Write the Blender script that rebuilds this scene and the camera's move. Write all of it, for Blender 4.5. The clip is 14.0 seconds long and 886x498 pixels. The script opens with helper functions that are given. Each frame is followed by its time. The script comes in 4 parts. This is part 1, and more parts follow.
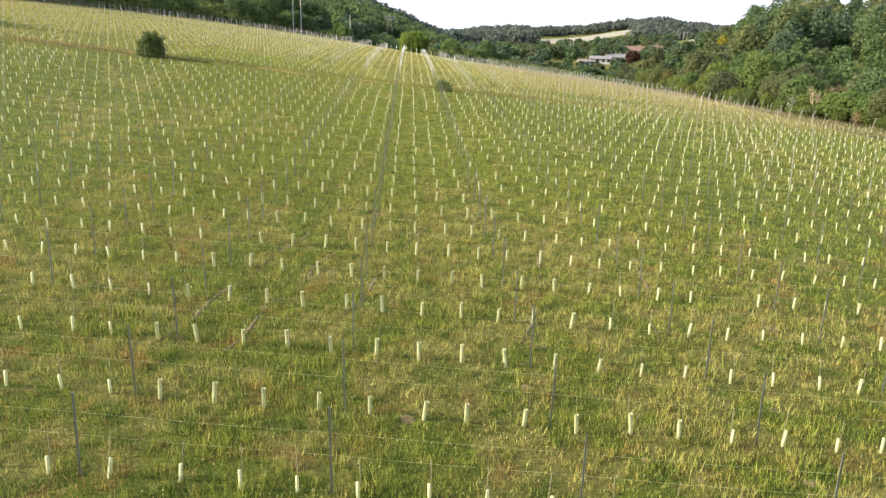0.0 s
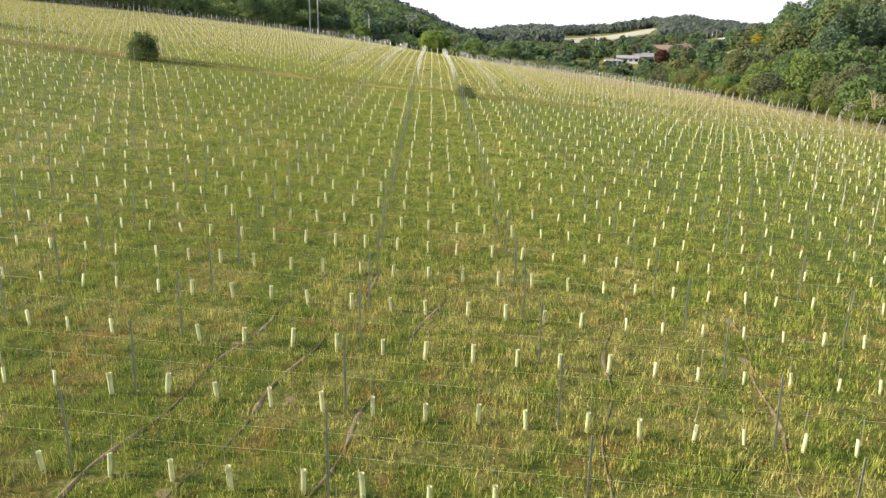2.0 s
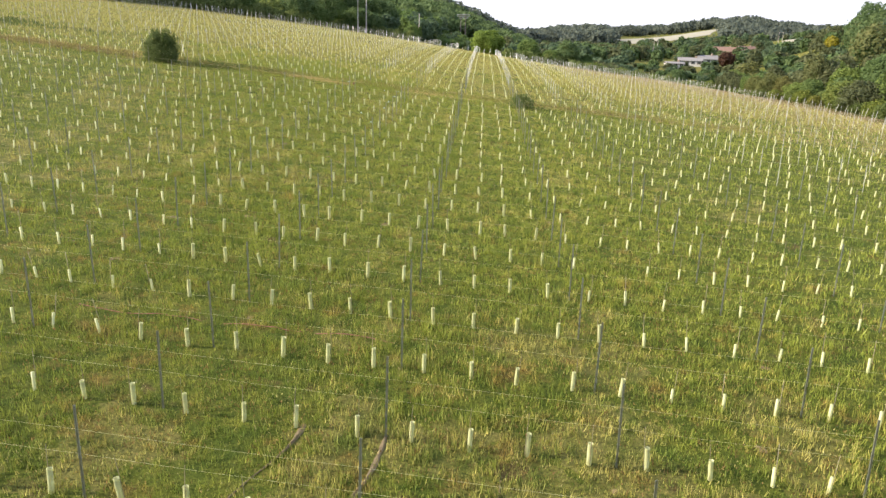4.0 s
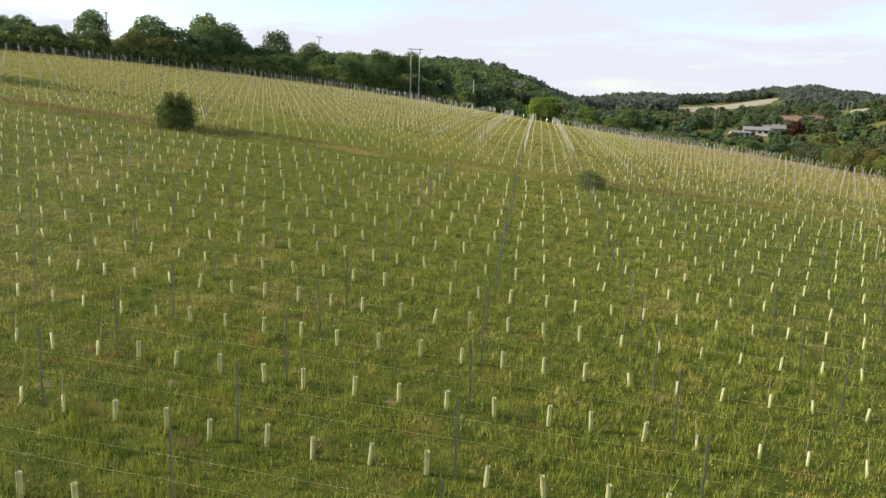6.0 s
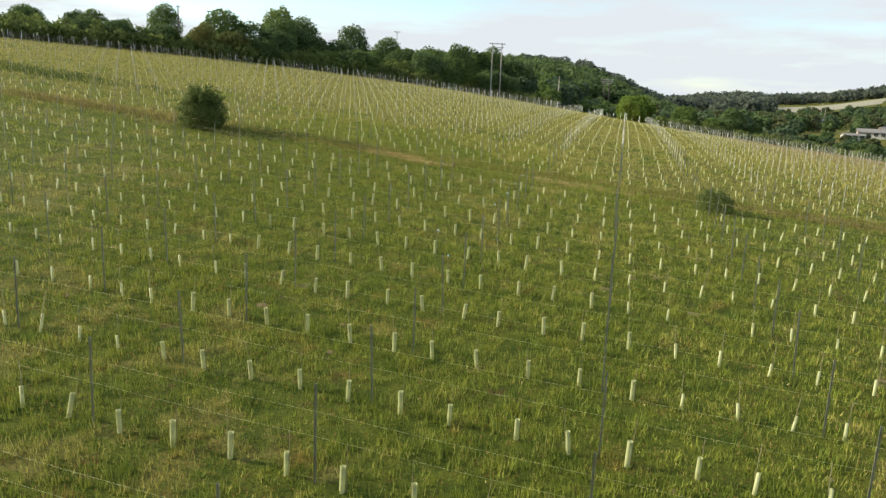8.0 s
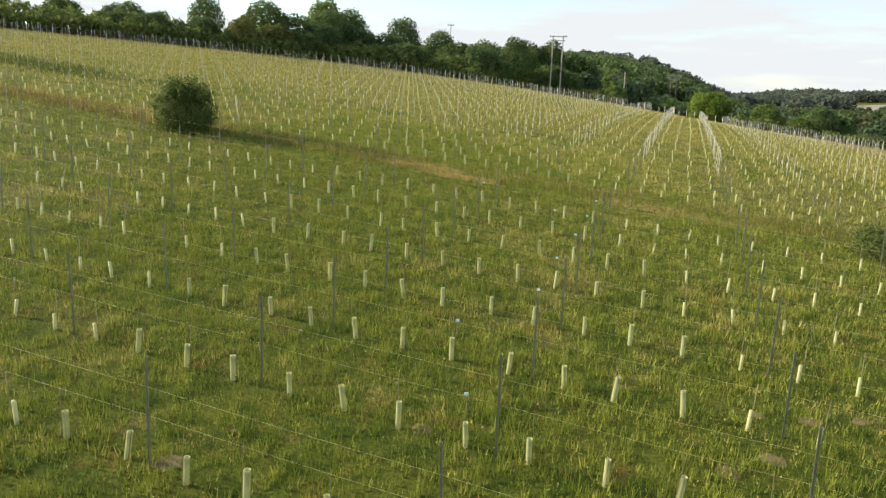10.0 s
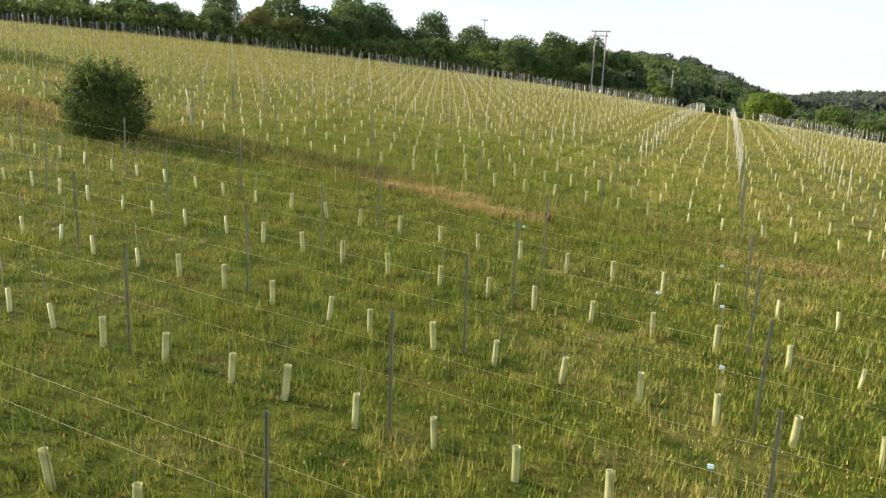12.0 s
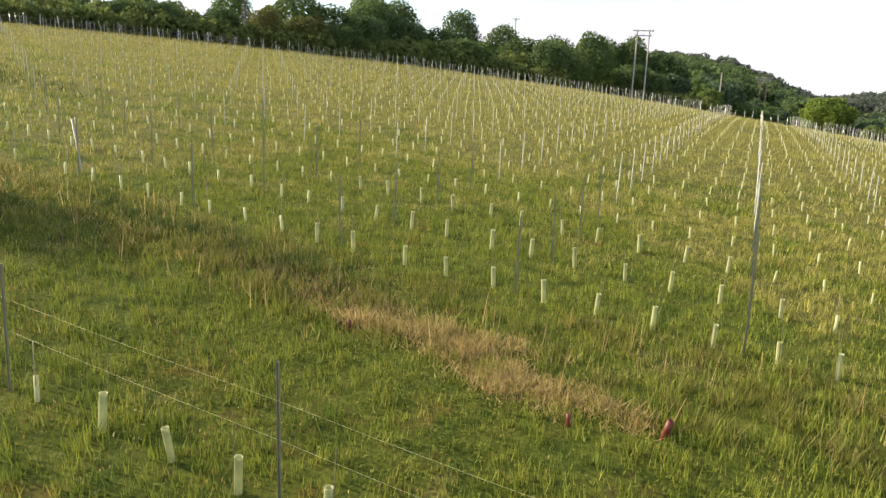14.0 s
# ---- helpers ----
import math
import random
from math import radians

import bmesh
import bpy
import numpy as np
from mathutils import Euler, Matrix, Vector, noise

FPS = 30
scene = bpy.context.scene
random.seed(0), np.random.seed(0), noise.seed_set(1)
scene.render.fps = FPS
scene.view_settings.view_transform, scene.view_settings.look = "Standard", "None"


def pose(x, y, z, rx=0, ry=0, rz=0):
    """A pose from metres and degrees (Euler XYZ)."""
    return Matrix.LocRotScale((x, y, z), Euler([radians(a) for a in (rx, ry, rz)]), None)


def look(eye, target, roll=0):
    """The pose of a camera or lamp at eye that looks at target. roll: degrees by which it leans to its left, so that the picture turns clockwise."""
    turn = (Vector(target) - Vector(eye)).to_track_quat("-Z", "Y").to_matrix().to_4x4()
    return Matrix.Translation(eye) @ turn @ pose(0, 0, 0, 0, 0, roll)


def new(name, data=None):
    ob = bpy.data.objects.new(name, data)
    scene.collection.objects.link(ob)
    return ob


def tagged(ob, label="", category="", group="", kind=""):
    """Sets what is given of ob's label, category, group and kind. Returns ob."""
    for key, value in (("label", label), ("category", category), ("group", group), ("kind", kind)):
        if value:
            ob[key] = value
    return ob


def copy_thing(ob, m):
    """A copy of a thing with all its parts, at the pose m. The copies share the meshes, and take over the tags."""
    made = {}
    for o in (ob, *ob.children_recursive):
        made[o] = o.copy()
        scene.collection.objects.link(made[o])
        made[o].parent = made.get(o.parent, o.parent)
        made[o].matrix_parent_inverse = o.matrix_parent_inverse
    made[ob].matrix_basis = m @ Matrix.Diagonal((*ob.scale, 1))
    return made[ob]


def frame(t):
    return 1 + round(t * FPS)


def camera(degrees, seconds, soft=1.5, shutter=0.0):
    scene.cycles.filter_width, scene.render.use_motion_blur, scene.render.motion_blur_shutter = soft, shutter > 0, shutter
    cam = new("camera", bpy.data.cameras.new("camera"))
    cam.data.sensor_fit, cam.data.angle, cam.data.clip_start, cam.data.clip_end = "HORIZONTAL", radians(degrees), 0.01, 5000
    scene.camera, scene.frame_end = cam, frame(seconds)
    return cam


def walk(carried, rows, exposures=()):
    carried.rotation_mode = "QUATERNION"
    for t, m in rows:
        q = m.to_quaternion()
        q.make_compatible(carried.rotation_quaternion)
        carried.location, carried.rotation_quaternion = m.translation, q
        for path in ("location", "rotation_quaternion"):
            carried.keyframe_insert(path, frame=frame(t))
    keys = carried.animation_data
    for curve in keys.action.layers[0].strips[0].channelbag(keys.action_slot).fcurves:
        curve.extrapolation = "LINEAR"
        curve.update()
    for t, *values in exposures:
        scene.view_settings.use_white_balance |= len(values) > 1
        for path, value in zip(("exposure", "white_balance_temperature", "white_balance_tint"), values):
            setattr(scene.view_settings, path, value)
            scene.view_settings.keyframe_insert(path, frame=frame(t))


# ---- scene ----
cam = camera(63.01, 14.0, soft=1.45)
PATH = [
    (0, (0.144, 0.044, 8.684), (0.075, 9.666, 5.961), 1.47),
    (0.5, (0.141, 2.432, 8.738), (0.058, 12.055, 6.018), 1.42),
    (1, (0.095, 4.993, 8.777), (-0.030, 14.613, 6.052), 1.36),
    (1.5, (0.032, 7.571, 8.837), (-0.198, 17.189, 6.108), 1.37),
    (2, (-0.025, 10.258, 8.815), (-0.388, 19.870, 6.078), 1.24),
    (4.5, (-1.026, 24.637, 9.022), (-2.158, 34.183, 6.267), 1.84),
    (5, (-1.319, 27.796, 9.037), (-2.587, 37.398, 6.545), 1.96),
    (5.5, (-1.622, 31.047, 9.030), (-3.148, 40.686, 6.846), 2.02),
    (6, (-2.054, 34.248, 8.997), (-3.819, 43.899, 7.062), 2.07),
    (6.5, (-2.438, 37.413, 8.988), (-4.464, 47.009, 7.037), 2.09),
    (7, (-2.968, 40.674, 8.947), (-5.267, 50.206, 6.983), 2.19),
    (7.5, (-3.522, 43.909, 8.909), (-6.087, 53.370, 6.932), 2.24),
    (8, (-4.151, 47.092, 8.865), (-6.980, 56.475, 6.874), 2.32),
    (10.5, (-8.295, 62.855, 8.706), (-11.935, 71.939, 6.650), 2.38),
    (11, (-9.395, 66.016, 8.575), (-13.123, 75.065, 6.519), 2.45),
    (11.5, (-10.541, 69.217, 8.491), (-14.432, 78.197, 6.438), 2.44),
    (12, (-11.727, 72.378, 8.418), (-15.690, 81.328, 6.366), 2.55),
    (12.5, (-12.941, 75.485, 8.446), (-17.004, 84.387, 6.386), 2.66),
    (13, (-14.219, 78.564, 8.550), (-18.372, 87.426, 6.495), 2.58),
    (13.5, (-15.548, 81.643, 8.961), (-19.783, 90.463, 6.891), 2.63),
    (14, (-16.871, 84.602, 9.559), (-21.181, 93.385, 7.491), 2.57),
]
walk(cam, [(t, look(eye, target, roll)) for t, eye, target, roll in PATH],
     [(0.0, 1.24, 6150, 15), (2.0, 1.25, 6150, 15), (4.8, 1.21, 6300, 16), (5.6, 0.81, 6350, 14), (6.5, 0.56, 6350, 9), (8.0, 0.59, 6450, 4), (11.0, 0.77, 6700, 6), (14.0, 0.91, 6650, 12)])

# ---- world, sun, exposure ----
SUN_EL = radians(27)   # a low evening sun over the upper side of the field
world = bpy.data.worlds.new("world")
scene.world = world
world.use_nodes = True
wn, wl = world.node_tree.nodes, world.node_tree.links
wn.clear()
w_out = wn.new("ShaderNodeOutputWorld")
w_bg = wn.new("ShaderNodeBackground")
w_sky = wn.new("ShaderNodeTexSky")
w_sky.sky_type = "NISHITA"
w_sky.sun_disc = False
w_sky.sun_elevation = SUN_EL
w_sky.sun_rotation = radians(263)
w_sky.air_density, w_sky.dust_density, w_sky.ozone_density = 1.0, 0.6, 1.0
w_co = wn.new("ShaderNodeTexCoord")
w_map = wn.new("ShaderNodeMapping")
w_map.inputs["Scale"].default_value = (1.4, 1.4, 9.0)
w_noise = wn.new("ShaderNodeTexNoise")
w_noise.inputs["Scale"].default_value = 1.5
w_noise.inputs["Detail"].default_value = 6
w_noise.inputs["Roughness"].default_value = 0.55
w_ramp = wn.new("ShaderNodeValToRGB")
w_ramp.color_ramp.elements[0].position, w_ramp.color_ramp.elements[1].position = 0.42, 0.58
w_mix = wn.new("ShaderNodeMix")
w_mix.data_type = "RGBA"
w_mix.inputs[7].default_value = (3.6, 3.68, 3.95, 1)     # thin bright cloud
wl.new(w_co.outputs["Generated"], w_map.inputs["Vector"])
wl.new(w_map.outputs["Vector"], w_noise.inputs["Vector"])
w_xyz = wn.new("ShaderNodeSeparateXYZ")
w_low = wn.new("ShaderNodeMapRange")
w_low.inputs[1].default_value, w_low.inputs[2].default_value, w_low.inputs[3].default_value, w_low.inputs[4].default_value = 0.0, 0.10, 0.27, 0.0
w_sum = wn.new("ShaderNodeMath")
wl.new(w_co.outputs["Generated"], w_xyz.inputs[0])
wl.new(w_xyz.outputs["Z"], w_low.inputs[0])
wl.new(w_noise.outputs["Fac"], w_sum.inputs[0])
wl.new(w_low.outputs[0], w_sum.inputs[1])
wl.new(w_sum.outputs[0], w_ramp.inputs["Fac"])
wl.new(w_ramp.outputs["Color"], w_mix.inputs[0])
wl.new(w_sky.outputs["Color"], w_mix.inputs[6])
wl.new(w_mix.outputs[2], w_bg.inputs["Color"])
w_bg.inputs["Strength"].default_value = 0.15
wl.new(w_bg.outputs["Background"], w_out.inputs["Surface"])

sun_data = bpy.data.lights.new("sun", "SUN")
sun_data.energy, sun_data.angle, sun_data.color = 5.0, radians(5), (1.0, 0.88, 0.66)
sun = new("sun", sun_data)
sun.matrix_world = look((-99 * math.cos(SUN_EL), -12 * math.cos(SUN_EL), 100 * math.sin(SUN_EL)), (0, 0, 0))


# ---- materials ----
def material(name, rough=0.8, metal=0.0):
    m = bpy.data.materials.new(name)
    m.use_nodes = True
    b = m.node_tree.nodes["Principled BSDF"]
    b.inputs["Roughness"].default_value, b.inputs["Metallic"].default_value = rough, metal
    return m, m.node_tree.nodes, m.node_tree.links, b


def ramp_node(nodes, stops):
    r = nodes.new("ShaderNodeValToRGB")
    e = r.color_ramp.elements
    while len(e) < len(stops):
        e.new(0.5)
    for el, (pos, col) in zip(e, stops):
        el.position, el.color = pos, (*col, 1)
    return r


def noise_node(nodes, links, scale, detail=4, rough=0.55, vec=None):
    n = nodes.new("ShaderNodeTexNoise")
    n.inputs["Scale"].default_value, n.inputs["Detail"].default_value, n.inputs["Roughness"].default_value = scale, detail, rough
    if vec is not None:
        links.new(vec, n.inputs["Vector"])
    return n


def mix_node(nodes, links, fac, a, b, mode="MIX"):
    n = nodes.new("ShaderNodeMix")
    n.data_type, n.blend_type = "RGBA", mode
    for sock, v in ((n.inputs[0], fac), (n.inputs[6], a), (n.inputs[7], b)):
        if isinstance(v, (int, float)):
            sock.default_value = v
        elif isinstance(v, tuple):
            sock.default_value = (*v, 1)
        else:
            links.new(v, sock)
    return n.outputs[2]


def bumped(nodes, links, bsdf, height, strength, dist):
    b = nodes.new("ShaderNodeBump")
    b.inputs["Strength"].default_value, b.inputs["Distance"].default_value = strength, dist
    links.new(height, b.inputs["Height"])
    links.new(b.outputs["Normal"], bsdf.inputs["Normal"])


def thin(m, nodes, links, bsdf, colour, share):
    """Lets part of the light through a thin leaf."""
    t, mx = nodes.new("ShaderNodeBsdfTranslucent"), nodes.new("ShaderNodeMixShader")
    links.new(colour, t.inputs["Color"])
    mx.inputs[0].default_value = share
    links.new(bsdf.outputs[0], mx.inputs[1])
    links.new(t.outputs[0], mx.inputs[2])
    links.new(mx.outputs[0], nodes["Material Output"].inputs["Surface"])


def plain(name, col, rough=0.7, metal=0.0, vary=0.25, scale=8.0, bump=0.0):
    """A surface of one paint with grain and blotches."""
    m, n, l, b = material(name, rough, metal)
    co = n.new("ShaderNodeTexCoord").outputs["Object"]
    a, f = noise_node(n, l, scale, 5, 0.6, co), noise_node(n, l, scale * 9, 3, 0.6, co)
    dark, light = tuple(c * (1 - vary) for c in col), tuple(min(1, c * (1 + vary)) for c in col)
    r = ramp_node(n, ((0.3, dark), (0.7, light)))
    l.new(mix_node(n, l, 0.35, a.outputs["Fac"], f.outputs["Fac"]), r.inputs["Fac"])
    l.new(r.outputs["Color"], b.inputs["Base Color"])
    if bump:
        bumped(n, l, b, f.outputs["Fac"], 0.6, bump)
    return m


def meadow_colour(n, l, island=False):
    """Patchy meadow colours by place: lush green, olive, straw and reddish sorrel; the same patches drive ground and blades."""
    pos = n.new("ShaderNodeNewGeometry")
    big = noise_node(n, l, 0.045, 3, 0.5, pos.outputs["Position"])
    mid = noise_node(n, l, 0.38, 4, 0.6, pos.outputs["Position"])
    fine = noise_node(n, l, 2.6, 4, 0.65, pos.outputs["Position"])
    soil = noise_node(n, l, 0.9, 3, 0.5, pos.outputs["Position"])
    green = ramp_node(n, ((0.25, (0.098, 0.126, 0.020)), (0.5, (0.150, 0.168, 0.030)), (0.75, (0.212, 0.202, 0.045))))
    straw = ramp_node(n, ((0.3, (0.215, 0.190, 0.055)), (0.7, (0.305, 0.255, 0.105))))
    l.new(fine.outputs["Fac"], green.inputs["Fac"])
    l.new(fine.outputs["Fac"], straw.inputs["Fac"])
    pick = n.new("ShaderNodeMath")
    pick.operation = "MULTIPLY_ADD"
    l.new(mid.outputs["Fac"], pick.inputs[0])
    pick.inputs[1].default_value = 1.0
    add = n.new("ShaderNodeMath")
    add.operation = "MULTIPLY"
    l.new(big.outputs["Fac"], add.inputs[0])
    add.inputs[1].default_value = 0.75
    # drier, paler grass up the field
    xyz = n.new("ShaderNodeSeparateXYZ")
    l.new(pos.outputs["Position"], xyz.inputs[0])
    part_way = n.new("ShaderNodeMath")
    part_way.operation = "DIVIDE"
    l.new(xyz.outputs["Y"], part_way.inputs[0])
    part_way.inputs[1].default_value = 400
    dry = ramp_node(n, [(p, (v, v, v)) for p, v in ((0.02, 0.15), (0.08, 0.12), (0.115, 0.01), (0.22, 0.01), (0.28, 0.18), (0.40, 0.29), (0.60, 0.30), (0.70, 0.14))])
    l.new(part_way.outputs[0], dry.inputs["Fac"])
    both = n.new("ShaderNodeMath")
    l.new(add.outputs[0], both.inputs[0])
    l.new(dry.outputs[0], both.inputs[1])
    l.new(both.outputs[0], pick.inputs[2])
    fac = ramp_node(n, ((0.99, (0, 0, 0)), (1.30, (0.75, 0.75, 0.75))))
    if island:
        jig = n.new("ShaderNodeMath")
        jig.operation = "MULTIPLY_ADD"
        l.new(pos.outputs["Random Per Island"], jig.inputs[0])
        jig.inputs[1].default_value = 0.24
        off = n.new("ShaderNodeMath")
        off.operation = "SUBTRACT"
        l.new(pick.outputs[0], off.inputs[0])
        off.inputs[1].default_value = 0.14
        l.new(off.outputs[0], jig.inputs[2])
        l.new(jig.outputs[0], fac.inputs["Fac"])
    else:
        l.new(pick.outputs[0], fac.inputs["Fac"])
    col = mix_node(n, l, fac.outputs["Color"], green.outputs["Color"], straw.outputs["Color"])
    # darker lush tussocks and rusty sorrel patches
    tuss = noise_node(n, l, 1.15, 3, 0.6, pos.outputs["Position"])
    lush = ramp_node(n, ((0.46, (0, 0, 0)), (0.66, (0.8, 0.8, 0.8))))
    calm = n.new("ShaderNodeMapRange")
    calm.inputs[1].default_value, calm.inputs[2].default_value, calm.inputs[3].default_value, calm.inputs[4].default_value = 85, 130, 0.0, 0.09
    l.new(xyz.outputs["Y"], calm.inputs[0])
    less, fewer = n.new("ShaderNodeMath"), n.new("ShaderNodeMath")
    less.operation = fewer.operation = "SUBTRACT"
    l.new(tuss.outputs["Fac"], less.inputs[0])
    l.new(calm.outputs[0], less.inputs[1])
    l.new(less.outputs[0], lush.inputs["Fac"])
    col = mix_node(n, l, lush.outputs["Color"], col, (0.070, 0.102, 0.017))
    rust = ramp_node(n, ((0.55, (0, 0, 0)), (0.66, (0.8, 0.8, 0.8))))
    rusty = noise_node(n, l, 0.8, 5, 0.65, pos.outputs["Position"])
    l.new(rusty.outputs["Fac"], fewer.inputs[0])
    green = n.new("ShaderNodeMapRange")
    green.inputs[1].default_value, green.inputs[2].default_value, green.inputs[3].default_value, green.inputs[4].default_value = 36, 62, 0.0, 0.05
    l.new(xyz.outputs["Y"], green.inputs[0])
    l.new(green.outputs[0], fewer.inputs[1])
    l.new(fewer.outputs[0], rust.inputs["Fac"])
    col = mix_node(n, l, rust.outputs["Color"], col, (0.220, 0.150, 0.050))
    return col, fine, soil, pos


def make_ground():
    m, n, l, b = material("meadow_ground", 0.95)
    col, fine, soil, pos = meadow_colour(n, l)
    bare = ramp_node(n, ((0.66, (0, 0, 0)), (0.74, (1, 1, 1))))
    l.new(soil.outputs["Fac"], bare.inputs["Fac"])
    col = mix_node(n, l, bare.outputs["Color"], col, (0.155, 0.115, 0.050))
    # base darkened for soil and thatch, and for shade under the blades
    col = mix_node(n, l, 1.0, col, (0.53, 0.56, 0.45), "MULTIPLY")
    # leafy grain; the shade in gaps between the clumps is painted into the colour
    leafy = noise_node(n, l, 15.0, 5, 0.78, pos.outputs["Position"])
    gap_shade = ramp_node(n, ((0.36, (0.42, 0.46, 0.40)), (0.5, (1.05, 1.05, 1.02)), (0.64, (1.55, 1.5, 1.4))))
    l.new(leafy.outputs["Fac"], gap_shade.inputs["Fac"])
    col = mix_node(n, l, 1.0, col, gap_shade.outputs["Color"], "MULTIPLY")
    l.new(col, b.inputs["Base Color"])
    b.inputs["Specular IOR Level"].default_value = 0.1
    bumped(n, l, b, mix_node(n, l, 0.5, fine.outputs["Fac"], leafy.outputs["Fac"]), 0.6, 0.15)
    return m


def make_grass(name, gain, share):
    m, n, l, b = material(name, 0.6)
    col, fine, soil, pos = meadow_colour(n, l, True)
    tint = ramp_node(n, [(p, tuple(gain * c for c in col)) for p, col in ((0.0, (1.0, 1.04, 0.9)), (0.5, (1.33, 1.36, 1.12)), (0.85, (1.54, 1.55, 1.28)), (1.0, (1.72, 1.68, 1.4)))])
    l.new(pos.outputs["Random Per Island"], tint.inputs["Fac"])
    col = mix_node(n, l, 1.0, col, tint.outputs["Color"], "MULTIPLY")
    l.new(col, b.inputs["Base Color"])
    b.inputs["Specular IOR Level"].default_value = 0.25
    thin(m, n, l, b, col, share)
    return m


def make_leaf(name, dark, mid, light, rough=0.55, tinted=True):
    m, n, l, b = material(name, rough)
    g = n.new("ShaderNodeNewGeometry")
    o = n.new("ShaderNodeObjectInfo")
    r = ramp_node(n, ((0.0, tuple((a + b) / 2 for a, b in zip(dark, mid))), (0.5, mid), (1.0, tuple((a + b) / 2 for a, b in zip(light, mid)))) if tinted else ((0.0, dark), (0.55, mid), (1.0, light)))
    l.new(g.outputs["Random Per Island"], r.inputs["Fac"])
    t = ramp_node(n, ((0.0, (0.74, 0.82, 0.8)), (0.4, (0.95, 1, 1)), (0.75, (1.12, 1.16, 0.85)), (0.95, (1.3, 1.25, 0.85)), (1.0, (1.35, 1.12, 0.85))))
    l.new(o.outputs["Random"], t.inputs["Fac"])
    col = mix_node(n, l, 1.0 if tinted else 0.0, r.outputs["Color"], t.outputs["Color"], "MULTIPLY")
    l.new(col, b.inputs["Base Color"])
    thin(m, n, l, b, col, 0.46)
    b.inputs["Specular IOR Level"].default_value = 0.3
    return m


def make_guard():
    m, n, l, b = material("guard_plastic", 0.45)
    o = n.new("ShaderNodeNewGeometry")
    co = n.new("ShaderNodeTexCoord").outputs["Object"]
    f = noise_node(n, l, 9, 4, 0.6, co)
    r = ramp_node(n, ((0.25, (0.52, 0.53, 0.26)), (0.6, (0.61, 0.62, 0.33)), (0.85, (0.69, 0.69, 0.40))))
    l.new(f.outputs["Fac"], r.inputs["Fac"])
    l.new(r.outputs["Color"], b.inputs["Base Color"])
    thin(m, n, l, b, r.outputs["Color"], 0.4)
    return m


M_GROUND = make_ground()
M_GRASS = make_grass("grass_blade", 1.22, 0.24)
M_GRASS_FAR = make_grass("distant_grass_blade", 1.22, 0.34)
M_DEAD = make_leaf("dead_grass", (0.28, 0.20, 0.075), (0.48, 0.36, 0.145), (0.62, 0.50, 0.235), 0.8, False)
M_FLOWER = plain("flower_petal", (0.38, 0.34, 0.11), 0.6)
M_GUARD = make_guard()
M_STEEL = plain("galvanised_steel", (0.28, 0.285, 0.215), 0.5, 0.65, 0.2, 3.0)
# lighter copy of the post steel: sky gleam on far posts put into the base
M_ZINC = plain("zinc_with_gleam", (0.40, 0.40, 0.34), 0.6, 0.5, 0.15, 3.0)
M_CANE = plain("bamboo_cane", (0.21, 0.18, 0.10), 0.6, 0, 0.25, 12)
M_WIRE = plain("wire", (0.54, 0.53, 0.28), 0.45, 0.2, 0.15, 2)
M_TAPE = plain("red_tape", (0.24, 0.085, 0.06), 0.5, 0, 0.3, 3)
M_RED = plain("rust_red_plastic", (0.135, 0.030, 0.014), 0.5, 0, 0.3, 6)
M_TAG = plain("pale_blue_tag", (0.55, 0.74, 0.80), 0.4, 0, 0.1, 5)
M_BARK = plain("bark", (0.10, 0.075, 0.05), 0.9, 0, 0.35, 5, 0.02)
# paler again for the top-edge posts: reflected horizon sky painted into the base
M_END = plain("zinc_strong_gleam", (0.80, 0.79, 0.73), 0.4, 0.75, 0.12, 3)
M_POLE = plain("weathered_pole", (0.38, 0.35, 0.30), 0.85, 0, 0.25, 2)
M_POLE_DARK = plain("tarred_pole", (0.13, 0.11, 0.095), 0.85, 0, 0.25, 2)
M_INSUL = plain("insulator_glaze", (0.35, 0.36, 0.36), 0.3)
M_RENDER = plain("white_render", (0.50, 0.48, 0.44), 0.85, 0, 0.08, 0.6)
M_BRICK = plain("buff_wall", (0.36, 0.27, 0.2), 0.9, 0, 0.15, 0.8)
M_ROOF = plain("grey_roof", (0.20, 0.19, 0.185), 0.85, 0, 0.15, 0.7)
M_TILE = plain("clay_tile_roof", (0.17, 0.105, 0.08), 0.85, 0, 0.2, 0.8)
M_GLASS = plain("dark_window", (0.03, 0.035, 0.04), 0.15)
M_PALE = plain("pale_ripening_field", (0.25, 0.235, 0.17), 0.95, 0, 0.12, 0.01)
M_PASTURE = plain("cut_pasture", (0.17, 0.19, 0.06), 0.95, 0, 0.2, 0.02)
M_STRAW = plain("straw", (0.40, 0.27, 0.14), 0.9, 0, 0.3, 2, 0.05)
M_LEAF_OAK = make_leaf("oak_leaf", (0.053, 0.088, 0.031), (0.103, 0.150, 0.052), (0.165, 0.212, 0.080), 0.8)
M_LEAF_ASH = make_leaf("ash_leaf", (0.057, 0.093, 0.027), (0.111, 0.158, 0.048), (0.170, 0.215, 0.078), 0.8)
M_LEAF_WILLOW = make_leaf("willow_leaf", (0.068, 0.083, 0.033), (0.124, 0.132, 0.056), (0.176, 0.174, 0.083), 0.8)
M_LEAF_THORN = make_leaf("hawthorn_leaf", (0.045, 0.066, 0.016), (0.106, 0.138, 0.032), (0.250, 0.265, 0.080), 0.75)
M_LEAF_YELLOW = make_leaf("yellow_bloom", (0.10, 0.10, 0.012), (0.25, 0.21, 0.02), (0.40, 0.33, 0.03))
